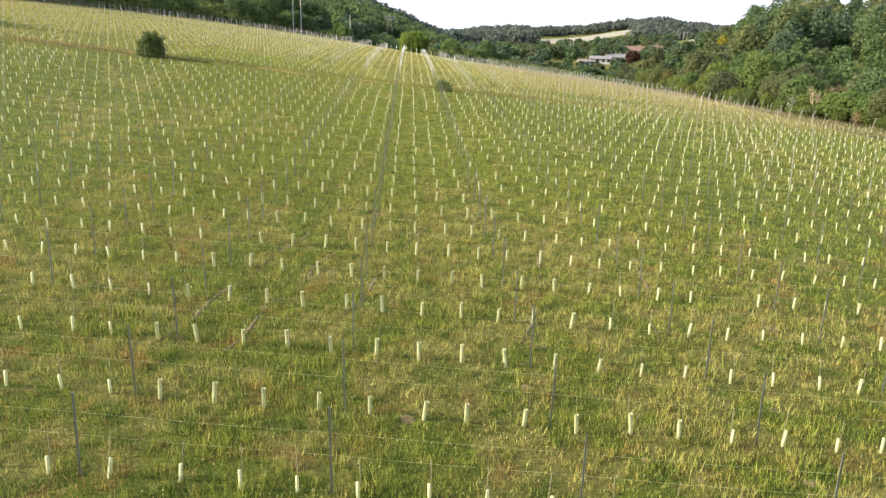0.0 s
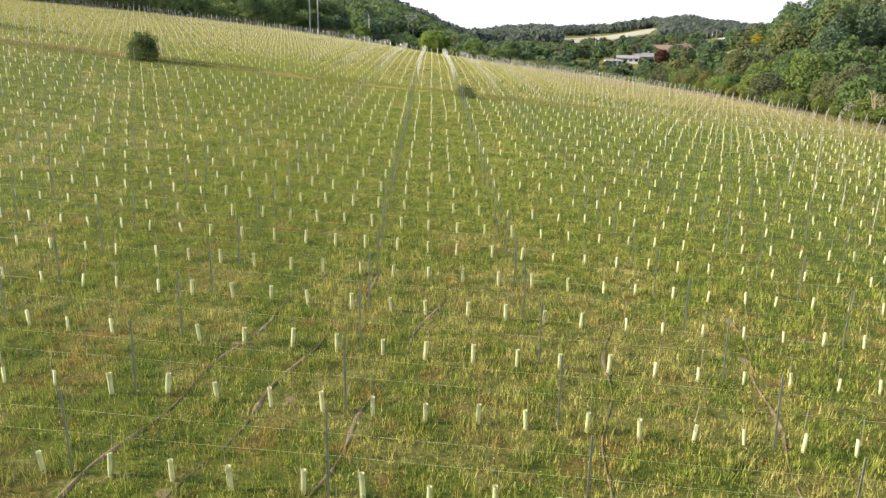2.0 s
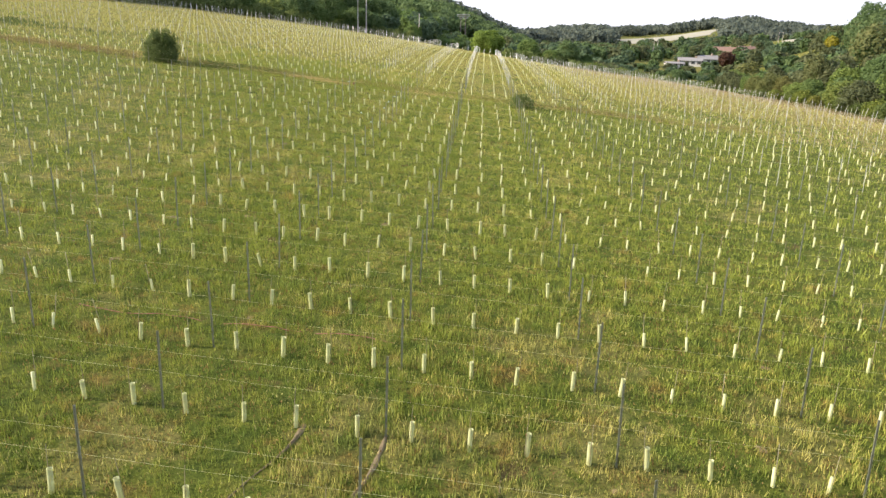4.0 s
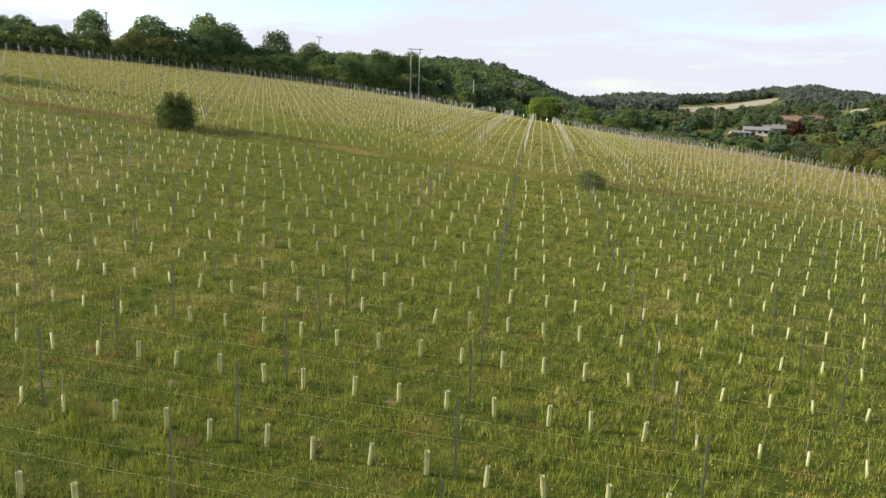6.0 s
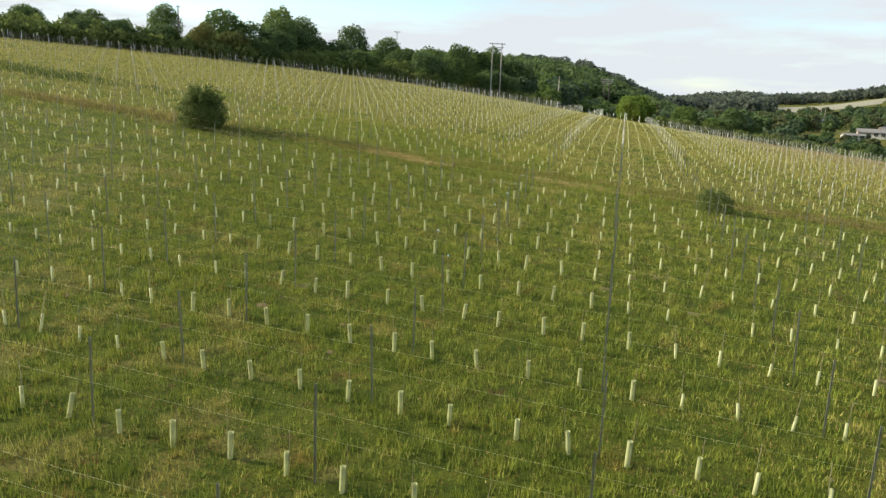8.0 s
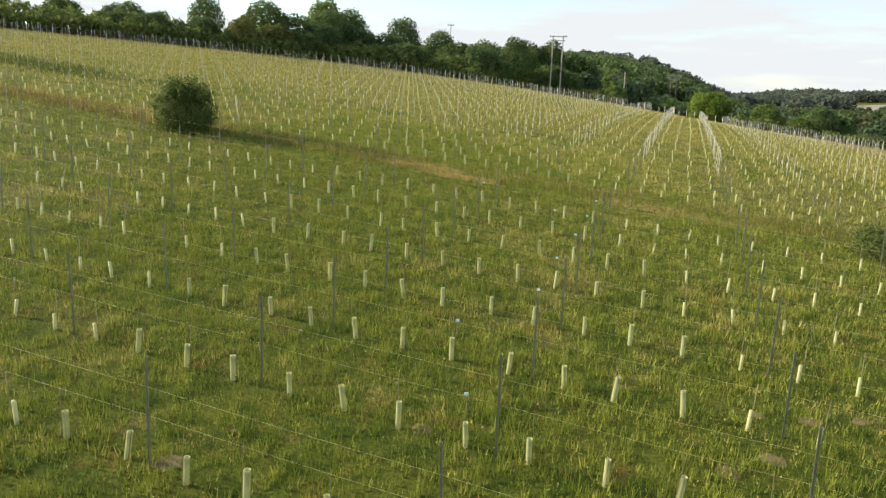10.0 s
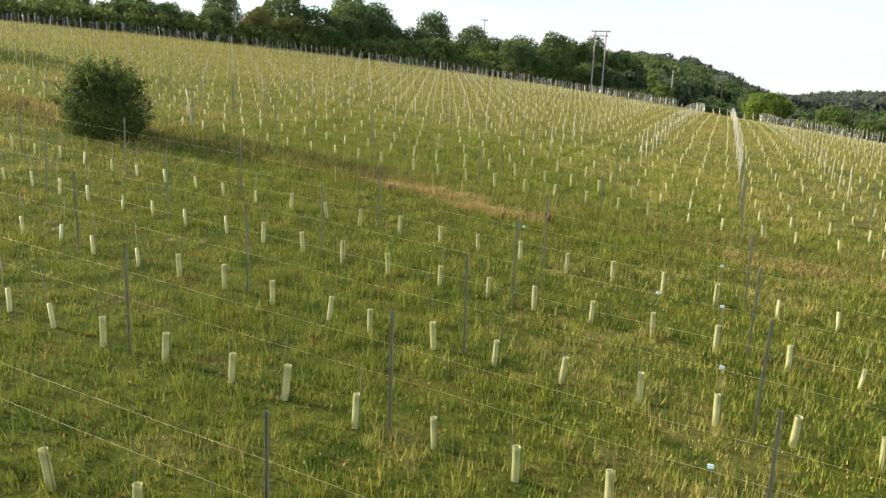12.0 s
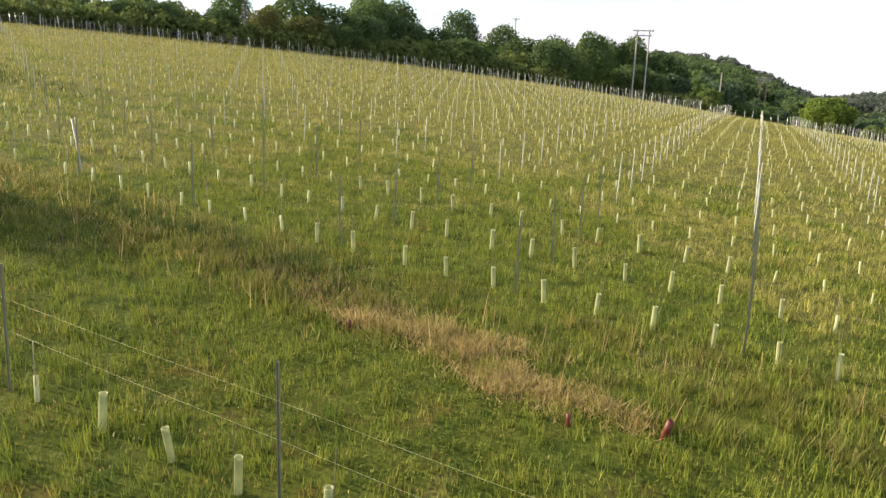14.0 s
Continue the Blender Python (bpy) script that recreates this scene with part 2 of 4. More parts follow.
# distance haze put into the leaf colour: pale blue, little contrast
M_LEAF_HAZE = make_leaf("hazy_far_leaf", (0.066, 0.090, 0.096), (0.080, 0.106, 0.113), (0.094, 0.122, 0.130), 0.9)
M_LEAF_FRESH = make_leaf("fresh_leaf", (0.081, 0.126, 0.022), (0.149, 0.204, 0.040), (0.230, 0.282, 0.065), 0.8)
# a slight blue haze of distance is mixed into this leaf green
M_LEAF_MID = make_leaf("hazy_valley_leaf", (0.051, 0.081, 0.041), (0.095, 0.134, 0.067), (0.137, 0.178, 0.091), 0.85)
M_LEAF_HEDGE = make_leaf("hedge_leaf", (0.100, 0.128, 0.034), (0.175, 0.205, 0.055), (0.260, 0.285, 0.090), 0.8)
M_LEAF_RUST = make_leaf("rusty_leaf", (0.10, 0.076, 0.032), (0.18, 0.138, 0.062), (0.28, 0.22, 0.11), 0.85, False)
M_LEAF_ELDER = make_leaf("elder_leaf", (0.05, 0.075, 0.022), (0.085, 0.11, 0.035), (0.75, 0.74, 0.58), 0.8, False)
M_LEAF_COPPER = make_leaf("copper_leaf", (0.030, 0.014, 0.012), (0.055, 0.026, 0.020), (0.08, 0.04, 0.03))


# ---- the lie of the land ----
HILL = (2.984, -8.498, 3.892, 0.765, -4.723, -1.415, 0.489, -1.316, 0.073, -1.204, -0.412, 0.369)


NEAR = (0.78433, -0.47545, 2.03178, 1.00054, -0.00028, -0.08013, 0.01457, -0.31327, -0.89200)


def near_z(x, y):
    """The lower block's own gentle swells."""
    u, v = x / 10, (y - 50) / 50
    terms = (1 + 0 * u, u, v, v * v, v ** 3, u * v, u * u, u * v * v, v ** 4)
    return sum(k * t for k, t in zip(NEAR, terms))


def field_z(x, y):
    u, v = x / 100, (y - 100) / 100
    terms = (1 + 0 * u, u, v, u * u, u * v, v * v, u ** 3, u * u * v, u * v * v, v ** 3, u * u * v * v, v ** 4)
    return sum(k * t for k, t in zip(HILL, terms))


def soft_clip(v, lo, hi, k):
    """Clips v between lo and hi with a rounded knee of width k."""
    v = np.where(v > hi - k, hi - k * np.exp(-np.clip((v - hi + k) / k, 0, 40)), v)
    return np.where(v < lo + k, lo + k * np.exp(-np.clip((lo + k - v) / k, 0, 40)), v)


def smooth(a, b, v):
    t = np.clip((v - a) / (b - a), 0, 1)
    return t * t * (3 - 2 * t)


def land_z(x, y):
    x, y = np.asarray(x, float), np.asarray(y, float)
    z = field_z(soft_clip(x, -215, 70, 15), soft_clip(y, -60, 285, 12))
    near = smooth(-62, -26, x) * smooth(42, 14, x) * smooth(114, 96, y) * smooth(-12, 8, y)
    z = z * (1 - near) + near_z(np.clip(x, -70, 50), np.clip(y, -20, 120)) * near
    z = z + 1.3 * np.exp(-((x - 44) / 26) ** 2 - ((y - 232) / 45) ** 2)
    side = x / np.maximum(y, 120.0)
    # valley floor on the low side
    low = smooth(285, 420, y) * smooth(-0.12, 0.04, side)
    z = z * (1 - low) + 1.5 * low
    # wooded hill behind the upper edge of the field, and the wood on the other side of the valley
    z = z + 9 * smooth(250, 500, y) * smooth(0.0, -0.2, side) + 20 * smooth(-215, -420, x)
    z = z + 15 * smooth(440, 800, y) * smooth(0.012, -0.10, side) * smooth(2400, 1200, y)
    z = z + 24 * smooth(0.25, 0.47, side) * smooth(150, 290, y) * smooth(800, 500, y)
    z = z + 14 * np.exp(-((x - 240) / 80) ** 2 - ((y - 700) / 110) ** 2)
    # the far ridge
    ridge = 16 + np.clip(21 + 110 * (np.minimum(side, 0.27) - 0.03) - 60 * np.maximum(side - 0.29, 0), 18, 60) + 4 * np.sin(side * 31)
    z = z + (ridge - 16) * smooth(560, 1500, y) * smooth(3600, 1900, y)
    return z


def zg(x, y):
    return float(land_z(x, y))


def axis_steps(parts):
    out = []
    for a, b, s in parts:
        out += list(np.arange(a, b, s))
    return np.array(out + [parts[-1][1]])


def mesh_from(name, verts, faces, mats, smooth_shade=False):
    """A mesh from arrays of corners and of equal-sided faces."""
    verts, faces = np.asarray(verts, np.float32), np.asarray(faces, np.int32)
    me = bpy.data.meshes.new(name)
    me.vertices.add(len(verts))
    me.vertices.foreach_set("co", verts.ravel())
    k = faces.shape[1]
    me.loops.add(faces.size)
    me.loops.foreach_set("vertex_index", faces.ravel())
    me.polygons.add(len(faces))
    me.polygons.foreach_set("loop_start", np.arange(len(faces), dtype=np.int32) * k)
    if smooth_shade:
        me.polygons.foreach_set("use_smooth", np.ones(len(faces), bool))
    for mt in (mats if isinstance(mats, (list, tuple)) else [mats]):
        me.materials.append(mt)
    me.update(calc_edges=True)
    me.validate()
    return me


def make_land():
    xs = axis_steps(((-3000, -600, 80), (-600, -240, 24), (-240, -80, 5), (-80, -45, 1.5), (-45, 25, 0.9), (25, 70, 2), (70, 300, 8), (300, 800, 25), (800, 3000, 90)))
    ys = axis_steps(((-400, -20, 20), (-20, 5, 2), (5, 115, 0.9), (115, 290, 3), (290, 700, 12), (700, 1800, 40), (1800, 4600, 140)))
    gx, gy = np.meshgrid(xs, ys)
    gz = land_z(gx, gy)
    near = smooth(-120, -60, gx) * smooth(90, 40, gx) * smooth(-30, 0, gy) * smooth(260, 130, gy)
    rng = np.random.default_rng(3)
    gz = gz + near * (rng.random(gx.shape) - 0.5) * 0.05
    v = np.stack([gx, gy, gz], -1).reshape(-1, 3)
    nx, ny = len(xs), len(ys)
    i = np.arange(nx * ny).reshape(ny, nx)
    f = np.stack([i[:-1, :-1], i[:-1, 1:], i[1:, 1:], i[1:, :-1]], -1).reshape(-1, 4)
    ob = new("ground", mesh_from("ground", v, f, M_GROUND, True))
    return tagged(ob, "rough olive-green hillside meadow with straw patches", "ground", kind="structure")


make_land()


# ---- helpers for parts ----
def part(name, bm, mat, parent=None, label="", shade=False):
    me = bpy.data.meshes.new(name)
    bm.to_mesh(me)
    bm.free()
    me.materials.append(mat)
    if shade:
        for poly in me.polygons:
            poly.use_smooth = True
    ob = new(name, me)
    if parent is not None:
        ob.parent = parent
    if label:
        ob["label"] = label
    return ob


def ring_tube(bm, points, radii, sides=8, cap=True):
    """A round bar through the points, with a radius at each."""
    rings = []
    for n, (p, r) in enumerate(zip(points, radii)):
        a, b = Vector(points[max(0, n - 1)]), Vector(points[min(len(points) - 1, n + 1)])
        q = (b - a).to_track_quat("Z", "Y")
        rings.append([bm.verts.new(Vector(p) + q @ Vector((r * math.cos(t), r * math.sin(t), 0))) for t in [2 * math.pi * k / sides for k in range(sides)]])
    for r0, r1 in zip(rings, rings[1:]):
        for k in range(sides):
            bm.faces.new((r0[k], r0[(k + 1) % sides], r1[(k + 1) % sides], r1[k]))
    if cap:
        bm.faces.new(rings[-1])
        bm.faces.new(rings[0][::-1])


def box(bm, x0, x1, y0, y1, z0, z1, m=None):
    vs = [bm.verts.new(v) for v in ((x0, y0, z0), (x1, y0, z0), (x1, y1, z0), (x0, y1, z0), (x0, y0, z1), (x1, y0, z1), (x1, y1, z1), (x0, y1, z1))]
    for f in ((0, 3, 2, 1), (4, 5, 6, 7), (0, 1, 5, 4), (1, 2, 6, 5), (2, 3, 7, 6), (3, 0, 4, 7)):
        bm.faces.new([vs[k] for k in f])
    if m is not None:
        bmesh.ops.transform(bm, matrix=m, verts=vs)


# ---- vineyard plan ----
ROW0, ROW_STEP, POST0, BAY, SKEW = 12.932, 3.2527, -2.535, 5.1404, 0.0581
VINE = BAY / 4
HEIGHT, GUARD_H = 1.97, 0.53
ROWS_LOW = range(-5, 25)
ROW_B = 100.45


def x_left(y):
    return -100.0 if y < 95 else -150.0


RIGHT_Y, RIGHT_X = (90, 100, 127, 155, 200, 240), (62, 60, 56, 54, 50, 44)
TOP_X, TOP_Y = (-150, -125, -103, -90, -60, -30, 0, 30, 46), (138, 155, 178, 202, 224, 228, 236, 240, 240)


def x_right(y):
    """The low edge of the field."""
    return float(np.interp(y, RIGHT_Y, RIGHT_X))


def y_far(x):
    """The top edge of the field."""
    return float(np.interp(x, TOP_X, TOP_Y))


def row_y(n):
    """The line of row n; past the grass track the rows go on as the upper block."""
    return ROW0 + ROW_STEP * n if n < 25 else ROW_B + ROW_STEP * (n - 25)


def line_x(k, y):
    return POST0 + BAY * k - SKEW * (y - 20)


def lane_x(y):
    """The middle of the stretch that is built piece by piece."""
    return float(np.interp(y, (10, 40, 60, 92, 104, 120), (0, -4, -9, -19, -24, -28)))


rng = np.random.default_rng(11)
near_posts, far_posts, end_posts, near_guards, far_guards = [], [], [], [], []
row_span = {}
for n in range(-5, 25 + 44):
    y = row_y(n)
    ks = [k for k in range(-34, 18) if x_left(y) < line_x(k, y) < x_right(y) and y < y_far(line_x(k, y))]
    if not ks:
        continue
    row_span[n] = ks
    for k in ks:
        x = line_x(k, y)
        px, py = x + rng.normal(0, 0.03), y + rng.normal(0, 0.04)
        end = 1 if k == ks[-1] else -1 if k == ks[0] else 0
        rec = (px, py, rng.normal(0, 0.8) + 2 * abs(end) * rng.normal(), rng.normal(0, 0.9) + 13 * end, rng.uniform(0.96, 1.03))
        if end:
            end_posts.append(rec)
            if k == ks[-1]:
                continue
        if not end:
            (near_posts if abs(x - lane_x(y)) < 27 and 0 <= n <= 28 else far_posts).append(rec)
        if k == ks[-1]:
            continue
        for q in range(4):
            gx = x + VINE * (q + 0.5) + rng.normal(0, 0.06)
            gy = y + rng.normal(0, 0.05)
            if rng.random() < 0.015:
                continue
            rec = (gx, gy, rng.normal(0, 3.2), rng.normal(0, 3.4), rng.uniform(0.9, 1.08))
            (near_guards if abs(gx - lane_x(y)) < 7.4 and 1 <= n <= 27 else far_guards).append(rec)


def post_profile(h, s=1.0):
    """Folded steel channel, open to one side."""
    w, d, t = 0.026 * s, 0.013 * s, 0.005 * s
    pts = [(w, d), (-w, d), (-w, -d), (-w + 2 * t, -d), (-w + 2 * t, d - t), (w - 2 * t, d - t), (w - 2 * t, -d), (w, -d)]
    return pts


def build_post():
    bm = bmesh.new()
    pts = post_profile(HEIGHT, 0.85)
    lo, hi = [bm.verts.new((x, y, -0.15)) for x, y in pts], [bm.verts.new((x, y, HEIGHT)) for x, y in pts]
    for k in range(8):
        bm.faces.new((lo[k], lo[(k + 1) % 8], hi[(k + 1) % 8], hi[k]))
    bm.faces.new(hi)
    for z in (0.55, 0.9, 1.12, 1.38, 1.6):   # wire hooks
        for sx in (-1, 1):
            box(bm, sx * 0.028 - 0.006, sx * 0.028 + 0.006, -0.006, 0.006, z - 0.012, z + 0.012)
    ob = part("vineyard_post", bm, M_STEEL)
    return tagged(ob, "grey galvanised steel channel post standing in rough grass", "post", "vineyard posts")


def build_guard():
    bm = bmesh.new()
    sides = 10
    r0 = 0.055
    rings = []
    for z, r in ((-0.03, r0), (GUARD_H * 0.5, r0 * 1.02), (GUARD_H - 0.015, r0), (GUARD_H, r0 * 1.07), (GUARD_H - 0.004, r0 * 0.9), (GUARD_H - 0.14, r0 * 0.86)):
        rings.append([bm.verts.new((r * math.cos(2 * math.pi * k / sides), r * math.sin(2 * math.pi * k / sides), z)) for k in range(sides)])
    for a, b in zip(rings, rings[1:]):
        for k in range(sides):
            bm.faces.new((a[k], a[(k + 1) % sides], b[(k + 1) % sides], b[k]))
    bm.faces.new(rings[-1])
    ob = part("vine_guard", bm, M_GUARD, shade=True)
    tagged(ob, "pale cream-green plastic tube round a young vine", "vine guard", "vine guards")
    bm = bmesh.new()
    ring_tube(bm, ((0.068, 0, -0.1), (0.068, 0.0, 0.5), (0.06, 0.01, 1.02)), (0.0075, 0.007, 0.006), 5)
    part("cane", bm, M_CANE, ob, "thin brown cane")
    return ob


def put_at(x, y, rx=0, ry=0, rz=0, s=1.0, dz=0.0):
    return pose(x, y, zg(x, y) + dz, rx, ry, rz) @ Matrix.Diagonal((s, s, s, 1))


def repeat(build, places, spin=False):
    first = build()
    for n, (x, y, rx, ry, s) in enumerate(places):
        m = put_at(x, y, rx, ry, random.uniform(0, 360) if spin else random.uniform(-4, 4), s)
        if n == 0:
            first.matrix_basis = m
        else:
            c = copy_thing(first, Matrix())
            c.matrix_basis = m


near_posts.sort(key=lambda r: abs(r[0] - lane_x(r[1])))
far_posts += near_posts[300:]
near_guards.sort(key=lambda r: abs(r[0] - lane_x(r[1])))
far_guards += near_guards[300:]
repeat(build_post, near_posts[:300])
repeat(build_guard, near_guards[:300], True)


def scatter(verts, faces, places, dz=0.0, spin=True, seed=5):
    """Copies of a small shape at many places, as one set of arrays."""
    r = np.random.default_rng(seed)
    verts, faces = np.array(verts, float), np.array(faces)
    P = np.array([(p[0], p[1], *p[2:5]) for p in places])
    z = land_z(P[:, 0], P[:, 1]) + dz
    a = r.uniform(0, 6.28, len(P)) if spin else r.uniform(-0.08, 0.08, len(P))
    s = P[:, 4][:, None]
    x = (verts[None, :, 0] * np.cos(a)[:, None] - verts[None, :, 1] * np.sin(a)[:, None]) * s
    y = (verts[None, :, 0] * np.sin(a)[:, None] + verts[None, :, 1] * np.cos(a)[:, None]) * s
    h = verts[None, :, 2] * s
    x = x + h * np.tan(np.radians(P[:, 3]))[:, None]
    y = y - h * np.tan(np.radians(P[:, 2]))[:, None]
    V = np.stack([x + P[:, 0:1], y + P[:, 1:2], h + z[:, None]], -1).reshape(-1, 3)
    F = (faces[None] + (np.arange(len(P)) * len(verts))[:, None, None]).reshape(-1, faces.shape[1])
    return V, F


def prism(sides, r, z0, z1, cx=0.0, cy=0.0, top=True):
    t = np.arange(sides) * 2 * np.pi / sides
    lo = np.stack([cx + r * np.cos(t), cy + r * np.sin(t), 0 * t + z0], -1)
    hi = np.stack([cx + r * np.cos(t), cy + r * np.sin(t), 0 * t + z1], -1)
    f = [(k, (k + 1) % sides, sides + (k + 1) % sides, sides + k) for k in range(sides)]
    if top:
        f.append((sides, sides + 1, sides + 2, sides + 3) if sides == 4 else (sides, sides + 1, sides + 2, sides + 3))
        if sides == 6:
            f.append((sides, sides + 3, sides + 4, sides + 5))
    return np.concatenate([lo, hi]), np.array(f)


def sunk(x, y):
    """How much of a guard stands out of the grass: least in the tall growth at the upper and the lower side."""
    return float(np.interp(x, (-75, -45, 5, 25), (0.5, 0.84, 0.84, 0.62))) * float(np.interp(y_far(x) - y, (5, 40), (0.75, 1.0)))


v, f = prism(6, 0.042, 0, GUARD_H)
low_block, high_block = [g for g in far_guards if g[1] < 106], [(*g[:4], g[4] * sunk(g[0], g[1])) for g in far_guards if g[1] >= 106]
tagged(new("vine_guards", mesh_from("vine_guards", *scatter(v, f, low_block, -0.09), M_GUARD)), "many pale cream-green vine guards in long rows", "vine guard", kind="stuff")
tagged(new("vine_guards", mesh_from("vine_guards", *scatter(v, f, high_block, -0.05), M_GUARD)), "pale cream-green vine guards sunk in taller grass", "vine guard", kind="stuff")
v, f = prism(4, 0.008, 0.3, 1.02, 0.066)
tagged(new("canes", mesh_from("canes", *scatter(v, f, low_block), M_CANE)), "thin brown canes standing in the vine guards", "cane", kind="stuff")
top_posts = []
for x in np.arange(-148, 44, 1.5):
    top_posts.append((x + rng.normal(0, 0.15), y_far(x) + 1.2 + rng.normal(0, 0.2), rng.normal(0, 3), rng.normal(0, 4), rng.uniform(0.72, 1.0)))
end_posts.append((-38.6, 101.0, 2, -9, 1.0))
v, f = prism(6, 0.034, -0.1, HEIGHT - 0.18)
tagged(new("top_posts", mesh_from("top_posts", *scatter(v, f, top_posts), M_END)), "posts in a line along the top of the field, sky gleam in their colour", "post", kind="stuff")
v, f = prism(6, 0.030, -0.1, HEIGHT - 0.18)
tagged(new("end_posts", mesh_from("end_posts", *scatter(v, f, end_posts), M_ZINC)), "pale galvanised end posts leaning outward at the row ends", "post", kind="stuff")
v, f = prism(4, 0.022, -0.1, HEIGHT)
tagged(new("vineyard_posts", mesh_from("vineyard_posts", *scatter(v, f, [p for p in far_posts if p[1] < 106], spin=False), M_STEEL)), "many grey steel vineyard posts in long lines", "post", kind="stuff")


tagged(new("vineyard_posts", mesh_from("vineyard_posts", *scatter(v, f, [p for p in far_posts if p[1] >= 106], -0.15, spin=False), M_ZINC)), "zinc vineyard posts across the upper field, colour raised for sky gleam", "post", kind="stuff")


def wire_arrays(n, h, r=0.0027):
    y, ks = row_y(n), row_span[n]
    pts = []
    for k in ks[:-1]:
        for q in range(4):
            x = line_x(k, y) + BAY * q / 4
            sag = 0.02 * math.sin(math.pi * q / 4)
            pts.append((x, y - 0.025, zg(line_x(k, y), y) * (1 - q / 4) + zg(line_x(k + 1, y), y) * q / 4 + h - sag))
    x = line_x(ks[-1], y)
    pts.append((x, y - 0.025, zg(x, y) + h))
    P = np.array(pts)
    off = np.array([(0, r, 0), (0, -0.5 * r, 0.87 * r), (0, -0.5 * r, -0.87 * r)])
    V = (P[:, None] + off[None]).reshape(-1, 3)
    b = np.arange(len(P) - 1)[:, None] * 3
    F = np.concatenate([np.stack([b[:, 0] + a, b[:, 0] + c, b[:, 0] + 3 + c, b[:, 0] + 3 + a], -1) for a, c in ((0, 1), (1, 2), (2, 0))])
    return V, F


for n in row_span:
    if n < 25:
        for h in (1.48, 0.98):
            ob = new("trellis_wire", mesh_from("trellis_wire", *wire_arrays(n, h), M_WIRE))
            tagged(ob, "taut pale wire strung along the vineyard posts", "wire", "trellis wires")


# ---- trees ----
def crown_arrays(seed, height, radius, base, count, leaf, lobes=9, squash=1.0, sprays=0, fine=False):
    """Leaves on a rounded crown that swells into many boughs, with creases between them and an uneven outline."""
    r = np.random.default_rng(seed)
    n = lobes * 3 + 8
    L = r.normal(size=(n, 3))
    L /= np.linalg.norm(L, axis=1)[:, None]
    size, wide = r.uniform(0.16, 0.40, n), r.uniform(0.05, 0.16, n)
    d = r.normal(size=(count, 3))
    d[:, 2] += 0.25
    d /= np.linalg.norm(d, axis=1)[:, None]
    swell = size[None] * np.exp(-(1 - d @ L.T) / wide[None])
    best = swell.argmax(1)
    reach = 0.70 + swell[np.arange(count), best] * 0.9 + 0.05 * np.sin(9 * d[:, 0] + seed) * np.sin(8 * d[:, 1])
    shell = reach * (1 - 0.36 * r.random(count) ** 1.6) + 0.10 * r.random(count) ** 6
    mid = base + (height - base) * (0.42 if fine else 0.47)
    up, down = (height - mid) / 1.02, mid - base
    full = 1 + (0.0 if fine else 0.10) * np.clip(-d[:, 2], 0, 1)[:, None]
    c = d * shell[:, None] * full * np.stack([0 * shell + radius, 0 * shell + radius, np.where(d[:, 2] > 0, up, down)], -1)
    c[:, 2] += mid
    nrm = d * 0.75 + (d * reach[:, None] - 0.66 * L[best]) * 0.9 + r.normal(0, 0.5 if fine else 0.62, (count, 3))
    nrm /= np.linalg.norm(nrm, axis=1)[:, None]
    t = np.cross(nrm, r.normal(size=(count, 3)))
    t /= np.linalg.norm(t, axis=1)[:, None]
    b = np.cross(nrm, t)
    s = leaf * r.uniform(0.6, 1.3, count)[:, None]
    if sprays:
        # loose leafy shoots that stand out of the crown
        n = count // 5
        which = r.integers(0, sprays, n)
        a, e = r.uniform(0, 6.28, sprays), r.uniform(0.05, 1.3, sprays)
        way = np.stack([np.cos(a) * np.cos(e), np.sin(a) * np.cos(e), np.sin(e)], -1)[which]
        far = r.uniform(0.55, 1.12, n)[:, None]
        c[:n] = np.array([0, 0, height * 0.38]) + way * far * np.array([radius, radius, height * 0.58]) + r.normal(0, 0.05 * radius, (n, 3))
    if not fine:
        s = s * 1.15
        V = np.stack([c - t * s, c + t * s * 0.7 - b * s * 0.8, c + t * s * 0.6 + b * s * 0.9], 1).reshape(-1, 3)
        return V, np.arange(count * 3).reshape(-1, 3)
    V = np.stack([c - t * s, c - b * s * 0.55 - nrm * s * 0.18, c + t * s, c + b * s * 0.55 - nrm * s * 0.12], 1).reshape(-1, 3)
    F = np.arange(count * 4).reshape(-1, 4)
    return V, F


def build_tree(seed, height, radius, base, count, leaf, leaf_mat, label, kind="tree", lobes=9, squash=1.0, trunk=None, sprays=0):
    r = random.Random(seed)
    root = new("tree" if kind == "tree" else "bush")
    bm = bmesh.new()
    tr = trunk or height * 0.022
    top = base + (height - base) * 0.55
    ring_tube(bm, ((0, 0, -0.4), (0.03 * height * r.uniform(-.5, .5), 0, base), (0.05 * height * r.uniform(-.5, .5), 0.03 * height * r.uniform(-.5, .5), top)), (tr * 1.3, tr, tr * 0.35), 7)
    for k in range(6):
        a = 6.28 * k / 6 + r.uniform(-.4, .4)
        z0 = base * 0.8 + (top - base) * r.uniform(0.0, 0.6)
        q = radius * r.uniform(0.45, 0.75)
        ring_tube(bm, ((0, 0, z0), (q * 0.5 * math.cos(a), q * 0.5 * math.sin(a), z0 + q * 0.45), (q * math.cos(a), q * math.sin(a), z0 + q * 0.8)), (tr * 0.5, tr * 0.3, tr * 0.1), 5, False)
    part("trunk", bm, M_BARK, root)
    ob = new("crown", mesh_from("crown", *crown_arrays(seed, height, radius, base, count, leaf, lobes, squash, sprays, kind == "bush"), leaf_mat))
    ob.parent = root
    return tagged(root, label, kind)


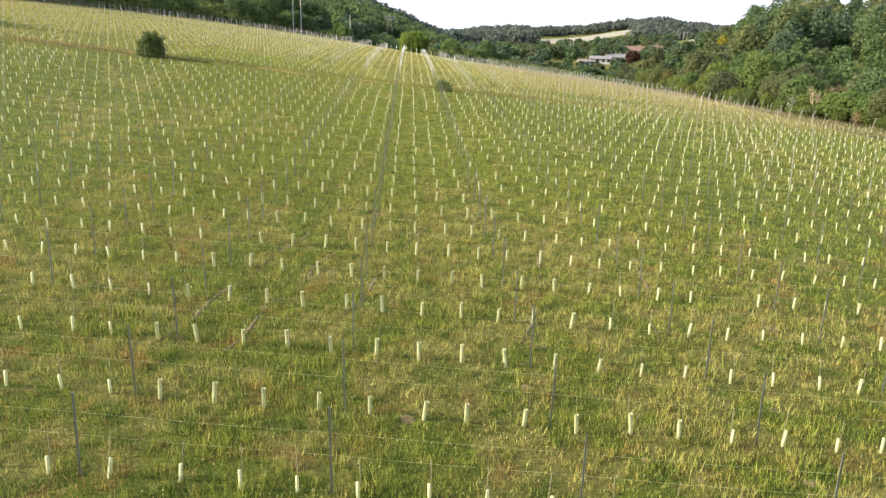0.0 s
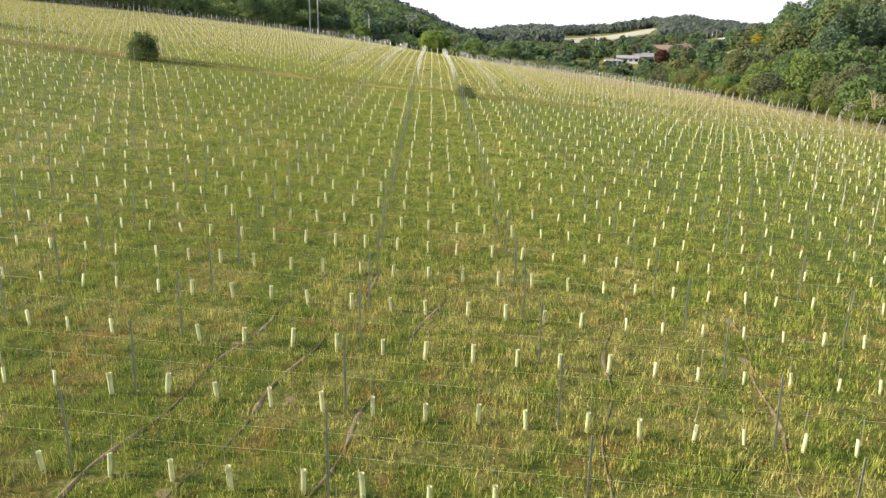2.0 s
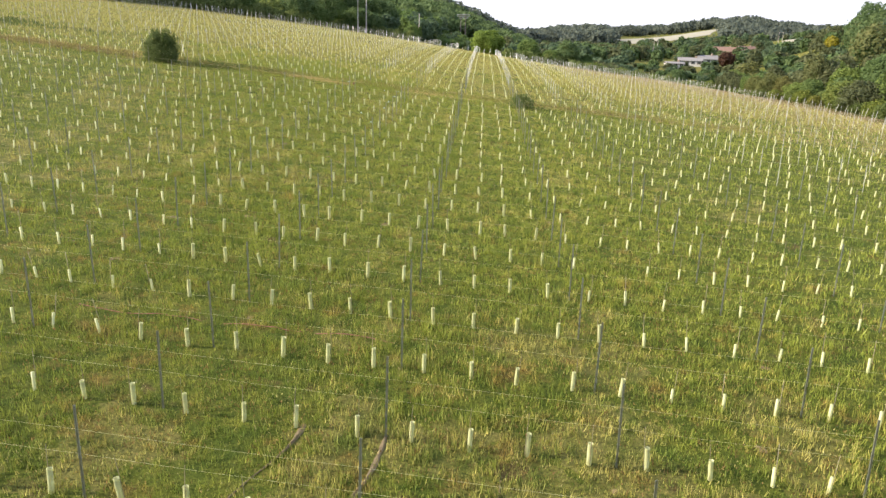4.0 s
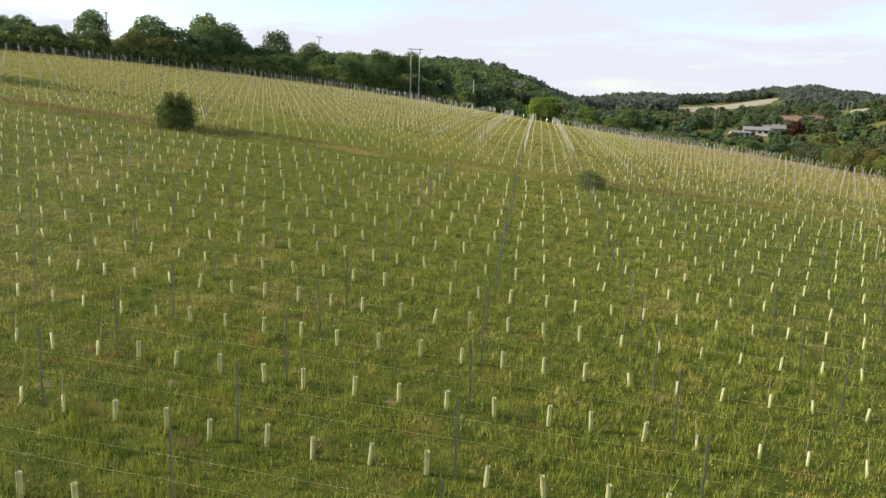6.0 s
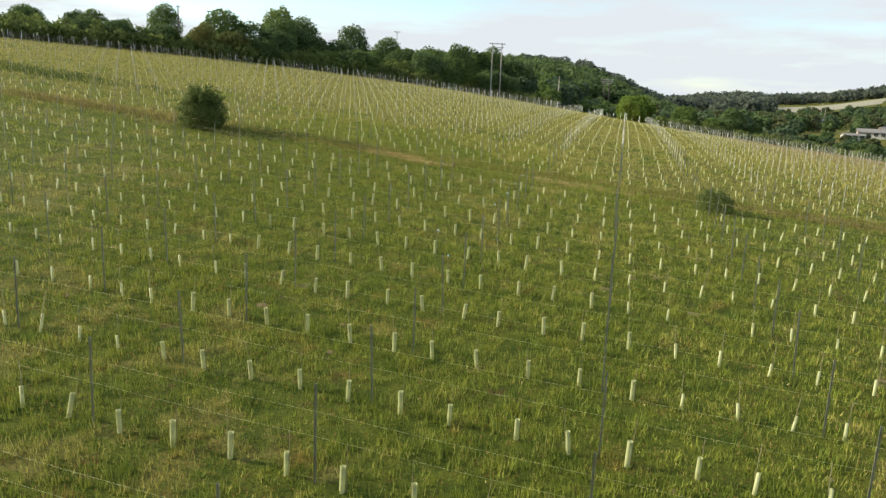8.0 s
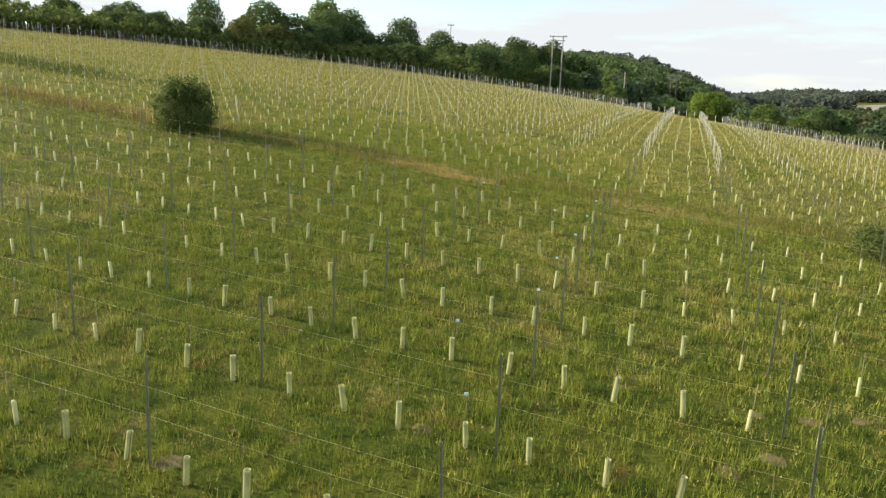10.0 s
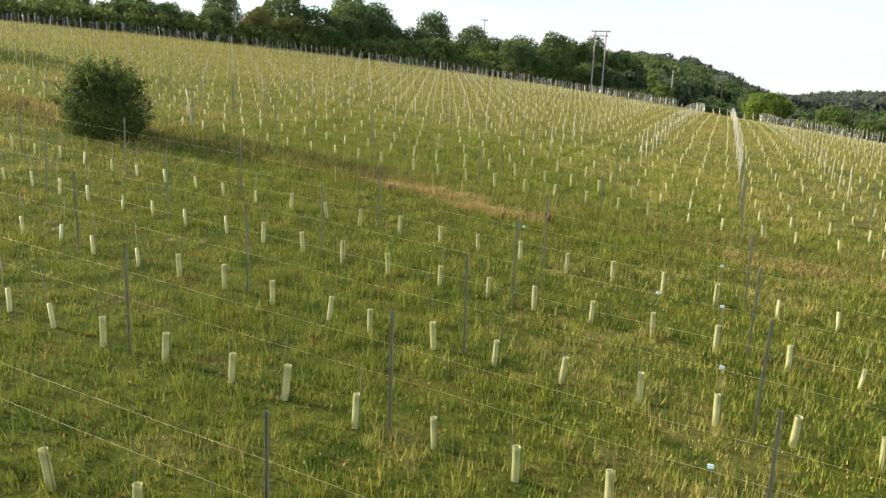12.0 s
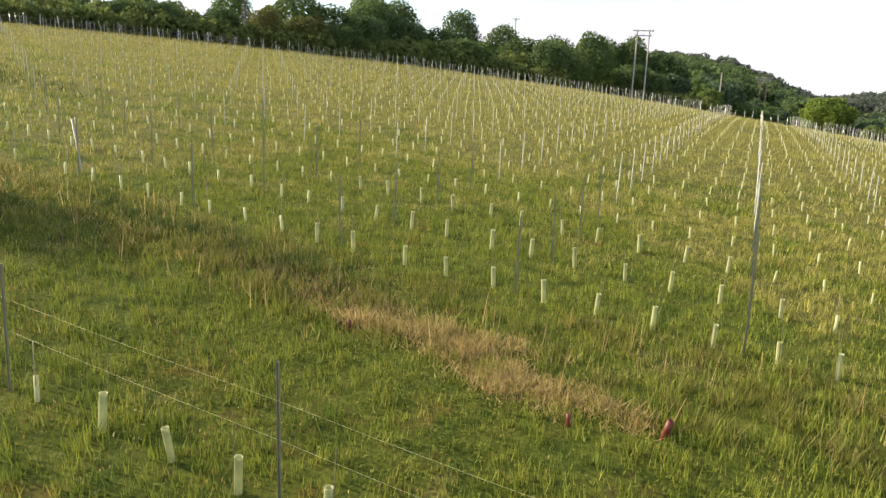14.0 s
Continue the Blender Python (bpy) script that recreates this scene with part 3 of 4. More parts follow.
TREES = [
    build_tree(1, 12, 5.0, 0.3, 4350, 0.25, M_LEAF_OAK, "dark green broadleaf tree with a dense rounded crown"),
    build_tree(2, 14, 5.2, 0.5, 4350, 0.26, M_LEAF_OAK, "tall dark green broadleaf tree with a lumpy crown", lobes=12),
    build_tree(3, 9, 4.6, 0.2, 3850, 0.23, M_LEAF_ASH, "fresh green broadleaf tree with a low spreading crown"),
    build_tree(4, 16, 5.6, 1.0, 4500, 0.28, M_LEAF_ASH, "tall mid-green tree with an uneven crown", lobes=13),
    build_tree(5, 11, 4.2, 0.3, 3650, 0.23, M_LEAF_WILLOW, "grey-olive willow with a loose airy crown", lobes=11),
    build_tree(6, 6, 3.8, -0.2, 3000, 0.20, M_LEAF_THORN, "dense dark hedge tree with foliage to the ground", lobes=8),
]
used = set()


def plant(kind, x, y, s=1.0, sz=None, label="", group=""):
    sz = sz or s * random.uniform(0.82, 1.12)
    s = s * random.uniform(0.92, 1.18)
    m = pose(x, y, zg(x, y) - 0.1, 0, 0, random.uniform(0, 360)) @ Matrix.Diagonal((s, s, sz or s, 1))
    if kind not in used:
        used.add(kind)
        ob = TREES[kind]
    else:
        ob = copy_thing(TREES[kind], Matrix())
    ob.matrix_basis = m
    return tagged(ob, label, "", group or "trees round the field")


rt = random.Random(21)
# upper edge of the field
def top_edge(x):
    return y_far(x) if x > -150 else 138 + (x + 150) * 0.2


def along_top(x, end, step):
    """Places along the top edge at even steps of its length."""
    while x < end:
        yield x, top_edge(x)
        x += step / math.hypot(1, top_edge(x + 1) - top_edge(x))


for x, y in along_top(-238, -60, 6.3):
    low = 0.72 if x < -105 else 1.05
    plant(rt.choice((5, 2, 2, 0, 5, 4)), x + rt.uniform(-2, 2), y + 9 + rt.uniform(-2, 2), rt.uniform(0.75, 1.05) * low, rt.uniform(0.5, 0.75) * low)
for x, y in along_top(-240, -58, 7.0):
    low = 0.69 if x < -105 else 1.1
    plant(rt.choice((0, 0, 2, 1, 3)), x + rt.uniform(-2, 2) - 3, y + 16 + rt.uniform(-2, 4), rt.uniform(0.75, 1.0) * low, rt.uniform(0.5, 0.9) * low)
for x in np.arange(-64, -46, 4.0):
    plant(rt.choice((0, 2, 5)), x + rt.uniform(-2, 2), 259 + rt.uniform(-3, 4), rt.uniform(0.6, 0.9))
    plant(rt.choice((0, 1, 3)), x + rt.uniform(-2, 2), 270 + rt.uniform(-3, 4), rt.uniform(0.75, 0.95))
for x, y in along_top(-250, -62, 13.0):
    plant(rt.choice((0, 1, 3, 1)), x + rt.uniform(-3, 3) - 6, y + 25 + rt.uniform(0, 9), rt.uniform(0.7, 0.95) * (0.73 if x < -100 else 1.12))
# low edge of the field: a mixed hedge, then taller trees down the slope
for y in np.arange(72, 240, 6.0):
    x, k = x_right(y), 1.0 if y < 170 else 0.8
    plant(rt.choice((2, 4, 2, 5, 0, 4)), x + 7 + rt.uniform(-1.0, 2.0), y + rt.uniform(-2, 2), rt.uniform(0.8, 1.05) * k, rt.uniform(0.55, 0.85) * k)
    plant(5, x + 4.5 + rt.uniform(-0.6, 0.8), y + 3 + rt.uniform(-2, 2), rt.uniform(0.4, 0.7), rt.uniform(0.35, 0.6))
    if y < 138:
        plant(rt.choice((0, 4, 2, 2, 3)), x + 14 + rt.uniform(-2, 3), y + rt.uniform(-3, 3), rt.uniform(0.85, 1.1), rt.uniform(0.6, 0.85))
for x, y, kind, size in ((66, 160, 0, 0.95), (69, 176, 3, 0.7), (64, 196, 4, 0.95), (68, 190, 2, 0.85), (61, 215, 4, 0.8), (70, 205, 3, 0.62), (78, 190, 0, 0.8), (76, 160, 4, 0.8), (84, 172, 2, 0.9)):
    plant(kind, x, y, size)
for x in np.arange(-2, 52, 3.6):
    plant(rt.choice((2, 5, 5, 0)), x + rt.uniform(-1.5, 1.5), y_far(x) + 13 + rt.uniform(-2, 4), rt.uniform(0.5, 0.75) * (1.0 if x < 20 else 0.8))
fresh = build_tree(73, 8.0, 6.0, -0.6, 9000, 0.24, M_LEAF_FRESH, "wide rounded fresh green tree at the field corner", lobes=10, squash=0.75)
fresh.matrix_basis = put_at(-14.0, 263)
plant(2, -38, 262, 0.62)
plant(4, 72.7, 278, 1.45, 1.4, label="tall loose pale green tree below the field")
plant(4, 64, 262, 0.9)
plant(0, 58, 240, 0.7)


def forest(name, label, places, count, leaf, mat, seed, low=0.0):
    """A far wood: many crowns in one mesh."""
    r = np.random.default_rng(seed)
    V, F, n = [], [], 0
    for k, (x, y, h, rad) in enumerate(places):
        v, f = crown_arrays(seed + k % 7, h, rad, -h * low, count, leaf, 7)
        a = r.uniform(0, 6.28)
        v = np.stack([v[:, 0] * math.cos(a) - v[:, 1] * math.sin(a) + x, v[:, 0] * math.sin(a) + v[:, 1] * math.cos(a) + y, v[:, 2] + zg(x, y)], -1)
        V.append(v)
        F.append(f + n)
        n += len(v)
    return tagged(new(name, mesh_from(name, np.concatenate(V), np.concatenate(F), mat)), label, "wood", kind="stuff")


def build_bare_shrub(seed, height):
    """A leafless shrub: forked pale stems."""
    q = random.Random(seed)
    root = new("bush")
    for k in range(7):
        bm = bmesh.new()
        a, e = q.uniform(0, 6.28), q.uniform(0.1, 0.45)
        h = height * q.uniform(0.7, 1.0)
        p1 = (0.25 * h * e * math.cos(a), 0.25 * h * e * math.sin(a), 0.4 * h)
        p2 = (0.9 * h * e * math.cos(a), 0.9 * h * e * math.sin(a), h)
        ring_tube(bm, ((0, 0, -0.2), p1, p2), (0.09, 0.07, 0.02), 5)
        for _ in range(6):
            b, t = q.uniform(0, 6.28), q.uniform(0.3, 0.9)
            base = Vector(p1).lerp(Vector(p2), t)
            ring_tube(bm, (base, base + Vector((0.13 * h * math.cos(b), 0.13 * h * math.sin(b), 0.16 * h))), (0.035, 0.012), 4, False)
        part("stem", bm, M_STEM, root)
    return tagged(root, "leafless pale brown shrub with forked stems", "bush")


M_STEM = plain("bare_stem", (0.34, 0.27, 0.17), 0.85, 0, 0.25, 3)
build_bare_shrub(5, 5.2).matrix_basis = put_at(60.5, 123.5)
for seed, x, y, h, rad, mat, text in ((91, 60.5, 129.5, 3.6, 2.2, M_LEAF_ELDER, "dark elder bush covered in pale blossom"), (92, 62.5, 112.5, 2.6, 1.2, M_LEAF_RUST, "small rusty brown dead bush"), (93, 63.5, 136, 5.0, 2.8, M_LEAF_RUST, "brown withered sallow among green trees"), (94, 66, 128, 6.0, 3.0, M_LEAF_RUST, "brown twiggy thicket beside the field")):
    build_tree(seed, h, rad, 0.0, 2600, 0.14 if mat is M_LEAF_ELDER else 0.17, mat, text, "bush").matrix_basis = put_at(x, y)
rf = random.Random(8)
edge = []
x = -235.0
while x < -62:
    y = y_far(x) if x > -150 else 138 + (x + 150) * 0.2
    for back in (0, 3.5):
        edge.append((x + rf.uniform(-0.8, 0.8) - back * 0.6, y + 5 + back + rf.uniform(-1.0, 1.0), rf.uniform(3.0, 4.8) + back * 0.4, rf.uniform(2.0, 3.0)))
    x += 2.0 / math.hypot(1, (y_far(x + 1) - y_far(x)) if x > -150 else 0.2)
for x in np.arange(-60, 50, 2.0):
    if -35 < x < -6:
        continue
    edge.append((x + rf.uniform(-1, 1), (y_far(x) + 9 if x > -20 else 256) + rf.uniform(-1.2, 1.2), rf.uniform(2.4, 4.0), rf.uniform(1.8, 2.8)))
forest("field_hedge", "overgrown dark green hedge along the field edge", edge, 420, 0.26, M_LEAF_HEDGE, 25, 0.25)
slope = []
for _ in range(150):
    y = rf.uniform(95, 260)
    x = x_right(y) + rf.uniform(14, 85)
    if y > 200 and x / y < 0.24:
        continue
    slope.append((x, y, rf.uniform(4, 10), rf.uniform(2.6, 4.6)))
for k, (leaf_mat, text) in enumerate(((M_LEAF_ASH, "mid-green trees on the slope below the field"), (M_LEAF_WILLOW, "olive sallows on the slope below the field"), (M_LEAF_OAK, "dark oaks on the slope below the field"))):
    forest("slope_trees", text, slope[k::3], 700, 0.35, leaf_mat, 27 + k)
hill = []
for _ in range(55):
    y = rf.uniform(268, 440)
    hill.append((rf.uniform(-0.20 * y, -0.062 * (y - 85) - 24), y, rf.uniform(6, 9), rf.uniform(3.5, 5.5)))
for _ in range(260):
    y = rf.uniform(275, 500)
    x = -y * rf.uniform(0.17, 0.60)
    hill.append((x, y, rf.uniform(6, 10), rf.uniform(4.5, 6.5)))
for _ in range(45):
    y = rf.uniform(272, 430)
    mid = -0.059 * (y - 85) - 17
    hill.append((rf.uniform(mid - 9, mid + 12), y, rf.uniform(1.6, 2.8) * y / 300, rf.uniform(2.0, 3.2)))
for k, (leaf_mat, text) in enumerate(((M_LEAF_MID, "green wood covering the hill above the field"), (M_LEAF_OAK, "dark oaks in the wood above the field"))):
    forest("hill_wood", text, hill[k::2], 400, 0.6, leaf_mat, 31 + k)
beyond = []
for _ in range(380):
    y = rf.uniform(470, 860)
    x = -y * rf.uniform(0.0, 0.36)
    beyond.append((x, y, rf.uniform(7, 14), rf.uniform(5.5, 8.5)))
forest("hill_wood", "dark green wood running on over the hill", beyond, 190, 1.0, M_LEAF_MID, 33)
across = []
for _ in range(260):
    y = rf.uniform(215, 470)
    x = y * rf.uniform(0.38, 0.85)
    across.append((x, y, rf.uniform(8, 17), rf.uniform(3.6, 6.8)))
for k, (leaf_mat, text) in enumerate(((M_LEAF_MID, "green broadleaf wood rising across the valley"), (M_LEAF_OAK, "dark oaks in the wood across the valley"), (M_LEAF_MID, "mid-green trees in the wood across the valley"), (M_LEAF_WILLOW, "olive trees in the wood across the valley"), (M_LEAF_OAK, "tall oaks in the wood across the valley"))):
    forest("valley_wood", text, across[k::5], 750, 0.44, leaf_mat, 36 + k)
valley = []
for _ in range(1150):
    y = rf.uniform(258, 950)
    x = y * rf.uniform(-0.10, 0.42)
    q = x / y
    if (y < 425 and 0.13 < q < 0.235) or (925 < y and 0.11 < q < 0.235) or (y < 470 and q < -0.03):
        continue
    if (470 < y < 560 and 0.15 < q < 0.30) or (560 < y < 700 and 0.30 < q < 0.41):
        continue
    valley.append((x, y, rf.uniform(4, 6.5) if y < 380 else rf.uniform(5, 10), rf.uniform(3.0, 5.5)))
for _ in range(60):
    y = rf.uniform(300, 380)
    valley.append((y * rf.uniform(0.12, 0.24), y, rf.uniform(2.0, 4.0), rf.uniform(2.0, 3.5)))
for x, y in ((66, 376), (74, 391), (85, 394), (90, 400), (99, 405), (60, 392)):
    valley.append((x, y, rf.uniform(2.2, 3.4), rf.uniform(1.8, 2.6)))
for k, (leaf_mat, text) in enumerate(((M_LEAF_MID, "green hedges and trees along the valley"), (M_LEAF_WILLOW, "pale olive trees along the valley"), (M_LEAF_OAK, "dark trees along the valley"))):
    forest("valley_trees", text, valley[k::3], 170, 0.9, leaf_mat, 41 + k)
ridge_wood = []
for _ in range(1400):
    y = rf.uniform(800, 1700)
    x = y * rf.uniform(-0.2, 0.8)
    if y < 1225 and 0.105 < x / y < 0.24:
        continue
    ridge_wood.append((x, y, rf.uniform(13, 19), rf.uniform(11, 17)))
forest("ridge_wood", "wood along the far ridge, distance haze tinted into its leaves", ridge_wood, 150, 2.0, M_LEAF_HAZE, 51)

# ---- bushes in the grass track ----
bush = build_tree(67, 3.3, 1.95, -0.8, 16000, 0.075, M_LEAF_THORN, "round dark green hawthorn bush on the grass track", "bush", 9, 0.9, 0.07, 40)
bush.matrix_basis = put_at(-38.5, 95.6, dz=-0.05)
bush = build_tree(62, 1.5, 1.3, -0.5, 4500, 0.055, M_LEAF_THORN, "small dark green bush on the grass track", "bush", 7, 0.85, 0.03, 24)
bush.matrix_basis = put_at(-1.0, 94.2, dz=-0.05)


# ---- poles ----
def build_pole(height, mat, arms=(), twin=0.0, label="", thick=1.0):
    root = new("power_pole")
    for sx in ((-twin / 2, twin / 2) if twin else (0.0,)):
        bm = bmesh.new()
        ring_tube(bm, ((sx, 0, -0.5), (sx, 0, height * 0.5), (sx, 0, height)), (0.17 * thick, 0.15 * thick, 0.12 * thick), 8)
        part("pole", bm, mat, root)
    for z, half in arms:
        bm = bmesh.new()
        box(bm, -half, half, -0.07 * thick, 0.07 * thick, z - 0.1 * thick, z + 0.1 * thick)
        arm = part("crossarm", bm, M_POLE, root)
        for k in (-0.9, 0.0, 0.9):
            bm = bmesh.new()
            ring_tube(bm, ((k * half, 0, z + 0.09), (k * half, 0, z + 0.2), (k * half, 0, z + 0.34)), (0.05 * thick, 0.085 * thick, 0.05 * thick), 6)
            part("insulator", bm, M_INSUL, arm)
    return tagged(root, label, "power pole", "power poles")


def stand(ob, x, y, rz=0.0):
    ob.matrix_basis = put_at(x, y, 0, 0, rz)


stand(build_pole(14.5, M_POLE, ((14.2, 2.2), (13.2, 1.7)), 2.5, "twin-legged weathered wooden power pole with crossarms"), -51, 246, 15)
stand(build_pole(9.2, M_POLE, (), 0, "single weathered wooden pole by the hedge"), -36.5, 266)
stand(build_pole(13.8, M_POLE_DARK, ((13.5, 3.4), (12.6, 3.4), (11.7, 2.6)), 2.6, "dark twin power pole with three crossarms", 1.6), -37.5, 442, 5)
stand(build_pole(11.5, M_POLE_DARK, ((11.2, 2.6), (10.3, 2.6), (9.4, 2.0)), 0, "dark power pole with three crossarms before the wood", 1.8), -14.5, 567, 5)
stand(build_pole(14.8, M_POLE, ((14.5, 0.9),), 0, "weathered wooden power pole among hedge trees"), -86, 261, 20)
stand(build_pole(10.5, M_POLE_DARK, ((10.2, 0.5),), 0, "dark tarred power pole beside the hedge"), -114, 194, 20)


# ---- meadow growth ----
def wave(x, y, scale, seed):
    """A smooth patchy field between about 0 and 1."""
    r = np.random.default_rng(seed)
    out = 0
    for _ in range(7):
        a, k = r.uniform(0, 6.28), r.uniform(0.6, 1.7) / scale
        out = out + np.sin(k * (x * math.cos(a) + y * math.sin(a)) * 6.28 + r.uniform(0, 6.28))
    return 0.5 + out / 7


def blades(seed, x, y, per, low, high, width, spread, lean=0.35):
    """Tufts at x, y: flat tapering blades that spread from each tuft, one triangle each."""
    r = np.random.default_rng(seed)
    n = len(x)
    size = 0.55 + 0.9 * wave(x, y, 1.3, seed + 1) * (0.6 + 0.8 * wave(x, y, 9, seed + 2))
    bx = np.repeat(x, per) + r.normal(0, spread, n * per)
    by = np.repeat(y, per) + r.normal(0, spread, n * per)
    h = r.uniform(low, high, n * per) * np.repeat(np.clip(size, 0.45, 1.7), per)
    a, t = r.uniform(0, 6.28, n * per), r.uniform(0, 6.28, n * per)
    w = width * r.uniform(0.6, 1.3, n * per) * 0.5
    z = land_z(bx, by) - 0.02
    q = h * lean * r.uniform(0.1, 1.4, n * per)
    V = np.stack([np.stack([bx - w * np.cos(a), by - w * np.sin(a), z], -1), np.stack([bx + w * np.cos(a), by + w * np.sin(a), z], -1),
                  np.stack([bx + q * np.cos(t), by + q * np.sin(t), z + h], -1)], 1).reshape(-1, 3)
    return V, np.arange(len(V)).reshape(-1, 3)


def heads(seed, x, y, low, high, width):
    """Seed heads or petals: small upright diamonds on top of the grass."""
    r = np.random.default_rng(seed)
    n = len(x)
    h, a = r.uniform(low, high, n), r.uniform(0, 6.28, n)
    w, l = width * r.uniform(0.6, 1.3, n) * 0.5, width * r.uniform(1.6, 3.2, n)
    z = land_z(x, y) + h
    dx, dy = r.normal(0, 0.3, n) * l, r.normal(0, 0.3, n) * l
    V = np.stack([np.stack([x, y, z - l * 0.5], -1), np.stack([x + w * np.cos(a), y + w * np.sin(a), z], -1),
                  np.stack([x + dx, y + dy, z + l * 0.5], -1), np.stack([x - w * np.cos(a), y - w * np.sin(a), z], -1)], 1).reshape(-1, 3)
    return V, np.arange(len(V)).reshape(-1, 4)


def sown(seed, n, x0, x1, y0, y1, patch=0.0, scale=3.0):
    """Random places in an oblong, thinned to patches."""
    r = np.random.default_rng(seed)
    x, y = r.uniform(x0, x1, n), r.uniform(y0, y1, n)
    if patch:
        keep = wave(x, y, scale, seed + 9) > patch * r.uniform(0.6, 1.4, n)
        x, y = x[keep], y[keep]
    return x, y


def lane(y):
    return np.interp(y, (5, 40, 60, 92, 104, 125), (0, -3, -8, -18, -24, -30))


def near_lane(x, y, seed):
    """True for places beside the lane, with a frayed edge."""
    return np.abs(x - lane(y)) < 14.5 + np.random.default_rng(seed).normal(0, 3.0, len(x))


def in_field(x, y):
    return (x > -150) & (x < np.interp(y, RIGHT_Y, RIGHT_X) + 3) & (y < np.interp(x, TOP_X, TOP_Y) + 4)


# wheel ruts up the field: where each starts, its lean, its length
RUTS = ((-8.2, 19.0, 0.17, 17), (-6.2, 19.0, 0.17, 17), (-3.2, 22.0, 0.19, 13), (2.6, 21.0, 0.17, 12), (7.0, 22.0, 0.18, 12))


def rut_half(y, k):
    """Half the width of the trodden strip; it comes and goes."""
    return 0.02 + 0.075 * np.clip(np.sin(y * 0.9 + 2.1 * k) + 0.6 * np.sin(y * 2.7 + k), -0.3, 1)


def worn(x, y):
    """True where a rut is trodden bare; the bare stretches come and go."""
    out = np.zeros(np.shape(x), bool)
    for k, (x0, y0, lean, length) in enumerate(RUTS):
        mid = x0 + lean * (y - y0) + 0.12 * np.sin(y * 1.3 + k)
        half = rut_half(y, k)
        out |= (np.abs(x - mid) < half) & (y > y0) & (y < y0 + length)
    return out


x, y = sown(101, 205000, -46, 18, 8, 118)
keep = near_lane(x, y, 201) & ~worn(x, y)
tagged(new("meadow_grass", mesh_from("meadow_grass", *blades(1, x[keep], y[keep], 7, 0.09, 0.27, 0.024, 0.075, 0.36), M_GRASS)), "tufted rough meadow grass, green to straw", "grass", kind="stuff")
x, y = sown(102, 160000, -100, 52, 8, 165)
keep = (~near_lane(x, y, 202) | (y > 118)) & in_field(x, y)
tagged(new("meadow_grass", mesh_from("meadow_grass", *blades(2, x[keep], y[keep], 4, 0.12, 0.30, 0.042, 0.17, 0.45), M_GRASS_FAR)), "tufted rough meadow grass, green to straw", "grass", kind="stuff")
x, y = sown(103, 75000, -150, 50, 60, 240)
keep = in_field(x, y) & ((y > 165) | (x < -100))
tagged(new("meadow_grass", mesh_from("meadow_grass", *blades(3, x[keep], y[keep], 3, 0.16, 0.34, 0.07, 0.35, 0.5), M_GRASS_FAR)), "distant rough meadow grass, straw-tipped", "grass", kind="stuff")
M_RANK = make_leaf("rank_grass", (0.11, 0.125, 0.022), (0.20, 0.19, 0.04), (0.30, 0.25, 0.09), 0.7, False)
x, y = sown(109, 10000, -66, 22, 96.0, 100.0, 0.5, 2.0)
tagged(new("rank_grass", mesh_from("rank_grass", *blades(9, x, y, 6, 0.16, 0.38, 0.026, 0.09, 0.6), M_RANK)), "taller rank grass gone to seed on the track", "grass", kind="stuff")
M_HEAD = make_leaf("seed_head", (0.19, 0.165, 0.055), (0.28, 0.235, 0.09), (0.37, 0.305, 0.13), 0.8, False)
x, y = sown(104, 17000, -46, 18, 8, 118, 0.45, 4)
keep = np.abs(x - lane(y)) < 15
tagged(new("seed_heads", mesh_from("seed_heads", *heads(4, x[keep], y[keep], 0.16, 0.38, 0.022), M_HEAD)), "straw-coloured seed heads above the grass", "seed heads", kind="stuff")
x, y = sown(105, 45000, -100, 52, 8, 165, 0.3, 8)
keep = ((np.abs(x - lane(y)) >= 15) | (y > 118)) & in_field(x, y)
tagged(new("seed_heads", mesh_from("seed_heads", *heads(5, x[keep], y[keep], 0.16, 0.36, 0.04), M_HEAD)), "straw-coloured seed heads above the grass", "seed heads", kind="stuff")
x, y = sown(106, 70000, -150, 50, 60, 226)
keep = in_field(x, y) & ((y > 150) | (x < -85))
tagged(new("seed_heads", mesh_from("seed_heads", *heads(6, x[keep], y[keep], 0.2, 0.42, 0.06), M_HEAD)), "straw-coloured seed heads over the upper field", "seed heads", kind="stuff")
M_TAN = make_leaf("tan_head", (0.22, 0.165, 0.09), (0.33, 0.255, 0.15), (0.44, 0.35, 0.22), 0.8, False)
x, y = sown(108, 60000, 6, 62, 88, 244)
keep = in_field(x, y) & (np.random.default_rng(3).random(len(x)) < np.interp(x + 0.15 * (y - 90), (8, 45), (0.1, 1.0)))
tagged(new("seed_heads", mesh_from("seed_heads", *heads(14, x[keep], y[keep], 0.25, 0.5, 0.06), M_TAN)), "pinkish tan seed heads over the low far corner", "seed heads", kind="stuff")
x, y = sown(107, 80000, -40, 17, 8, 93, 0.55, 2.5)
keep = near_lane(x, y, 204)
x, y = x[keep], y[keep]
tagged(new("yellow_flowers", mesh_from("yellow_flowers", *heads(7, x, y, 0.08, 0.20, 0.023), M_FLOWER)), "small yellow flowers scattered through the grass", "flowers", kind="stuff")

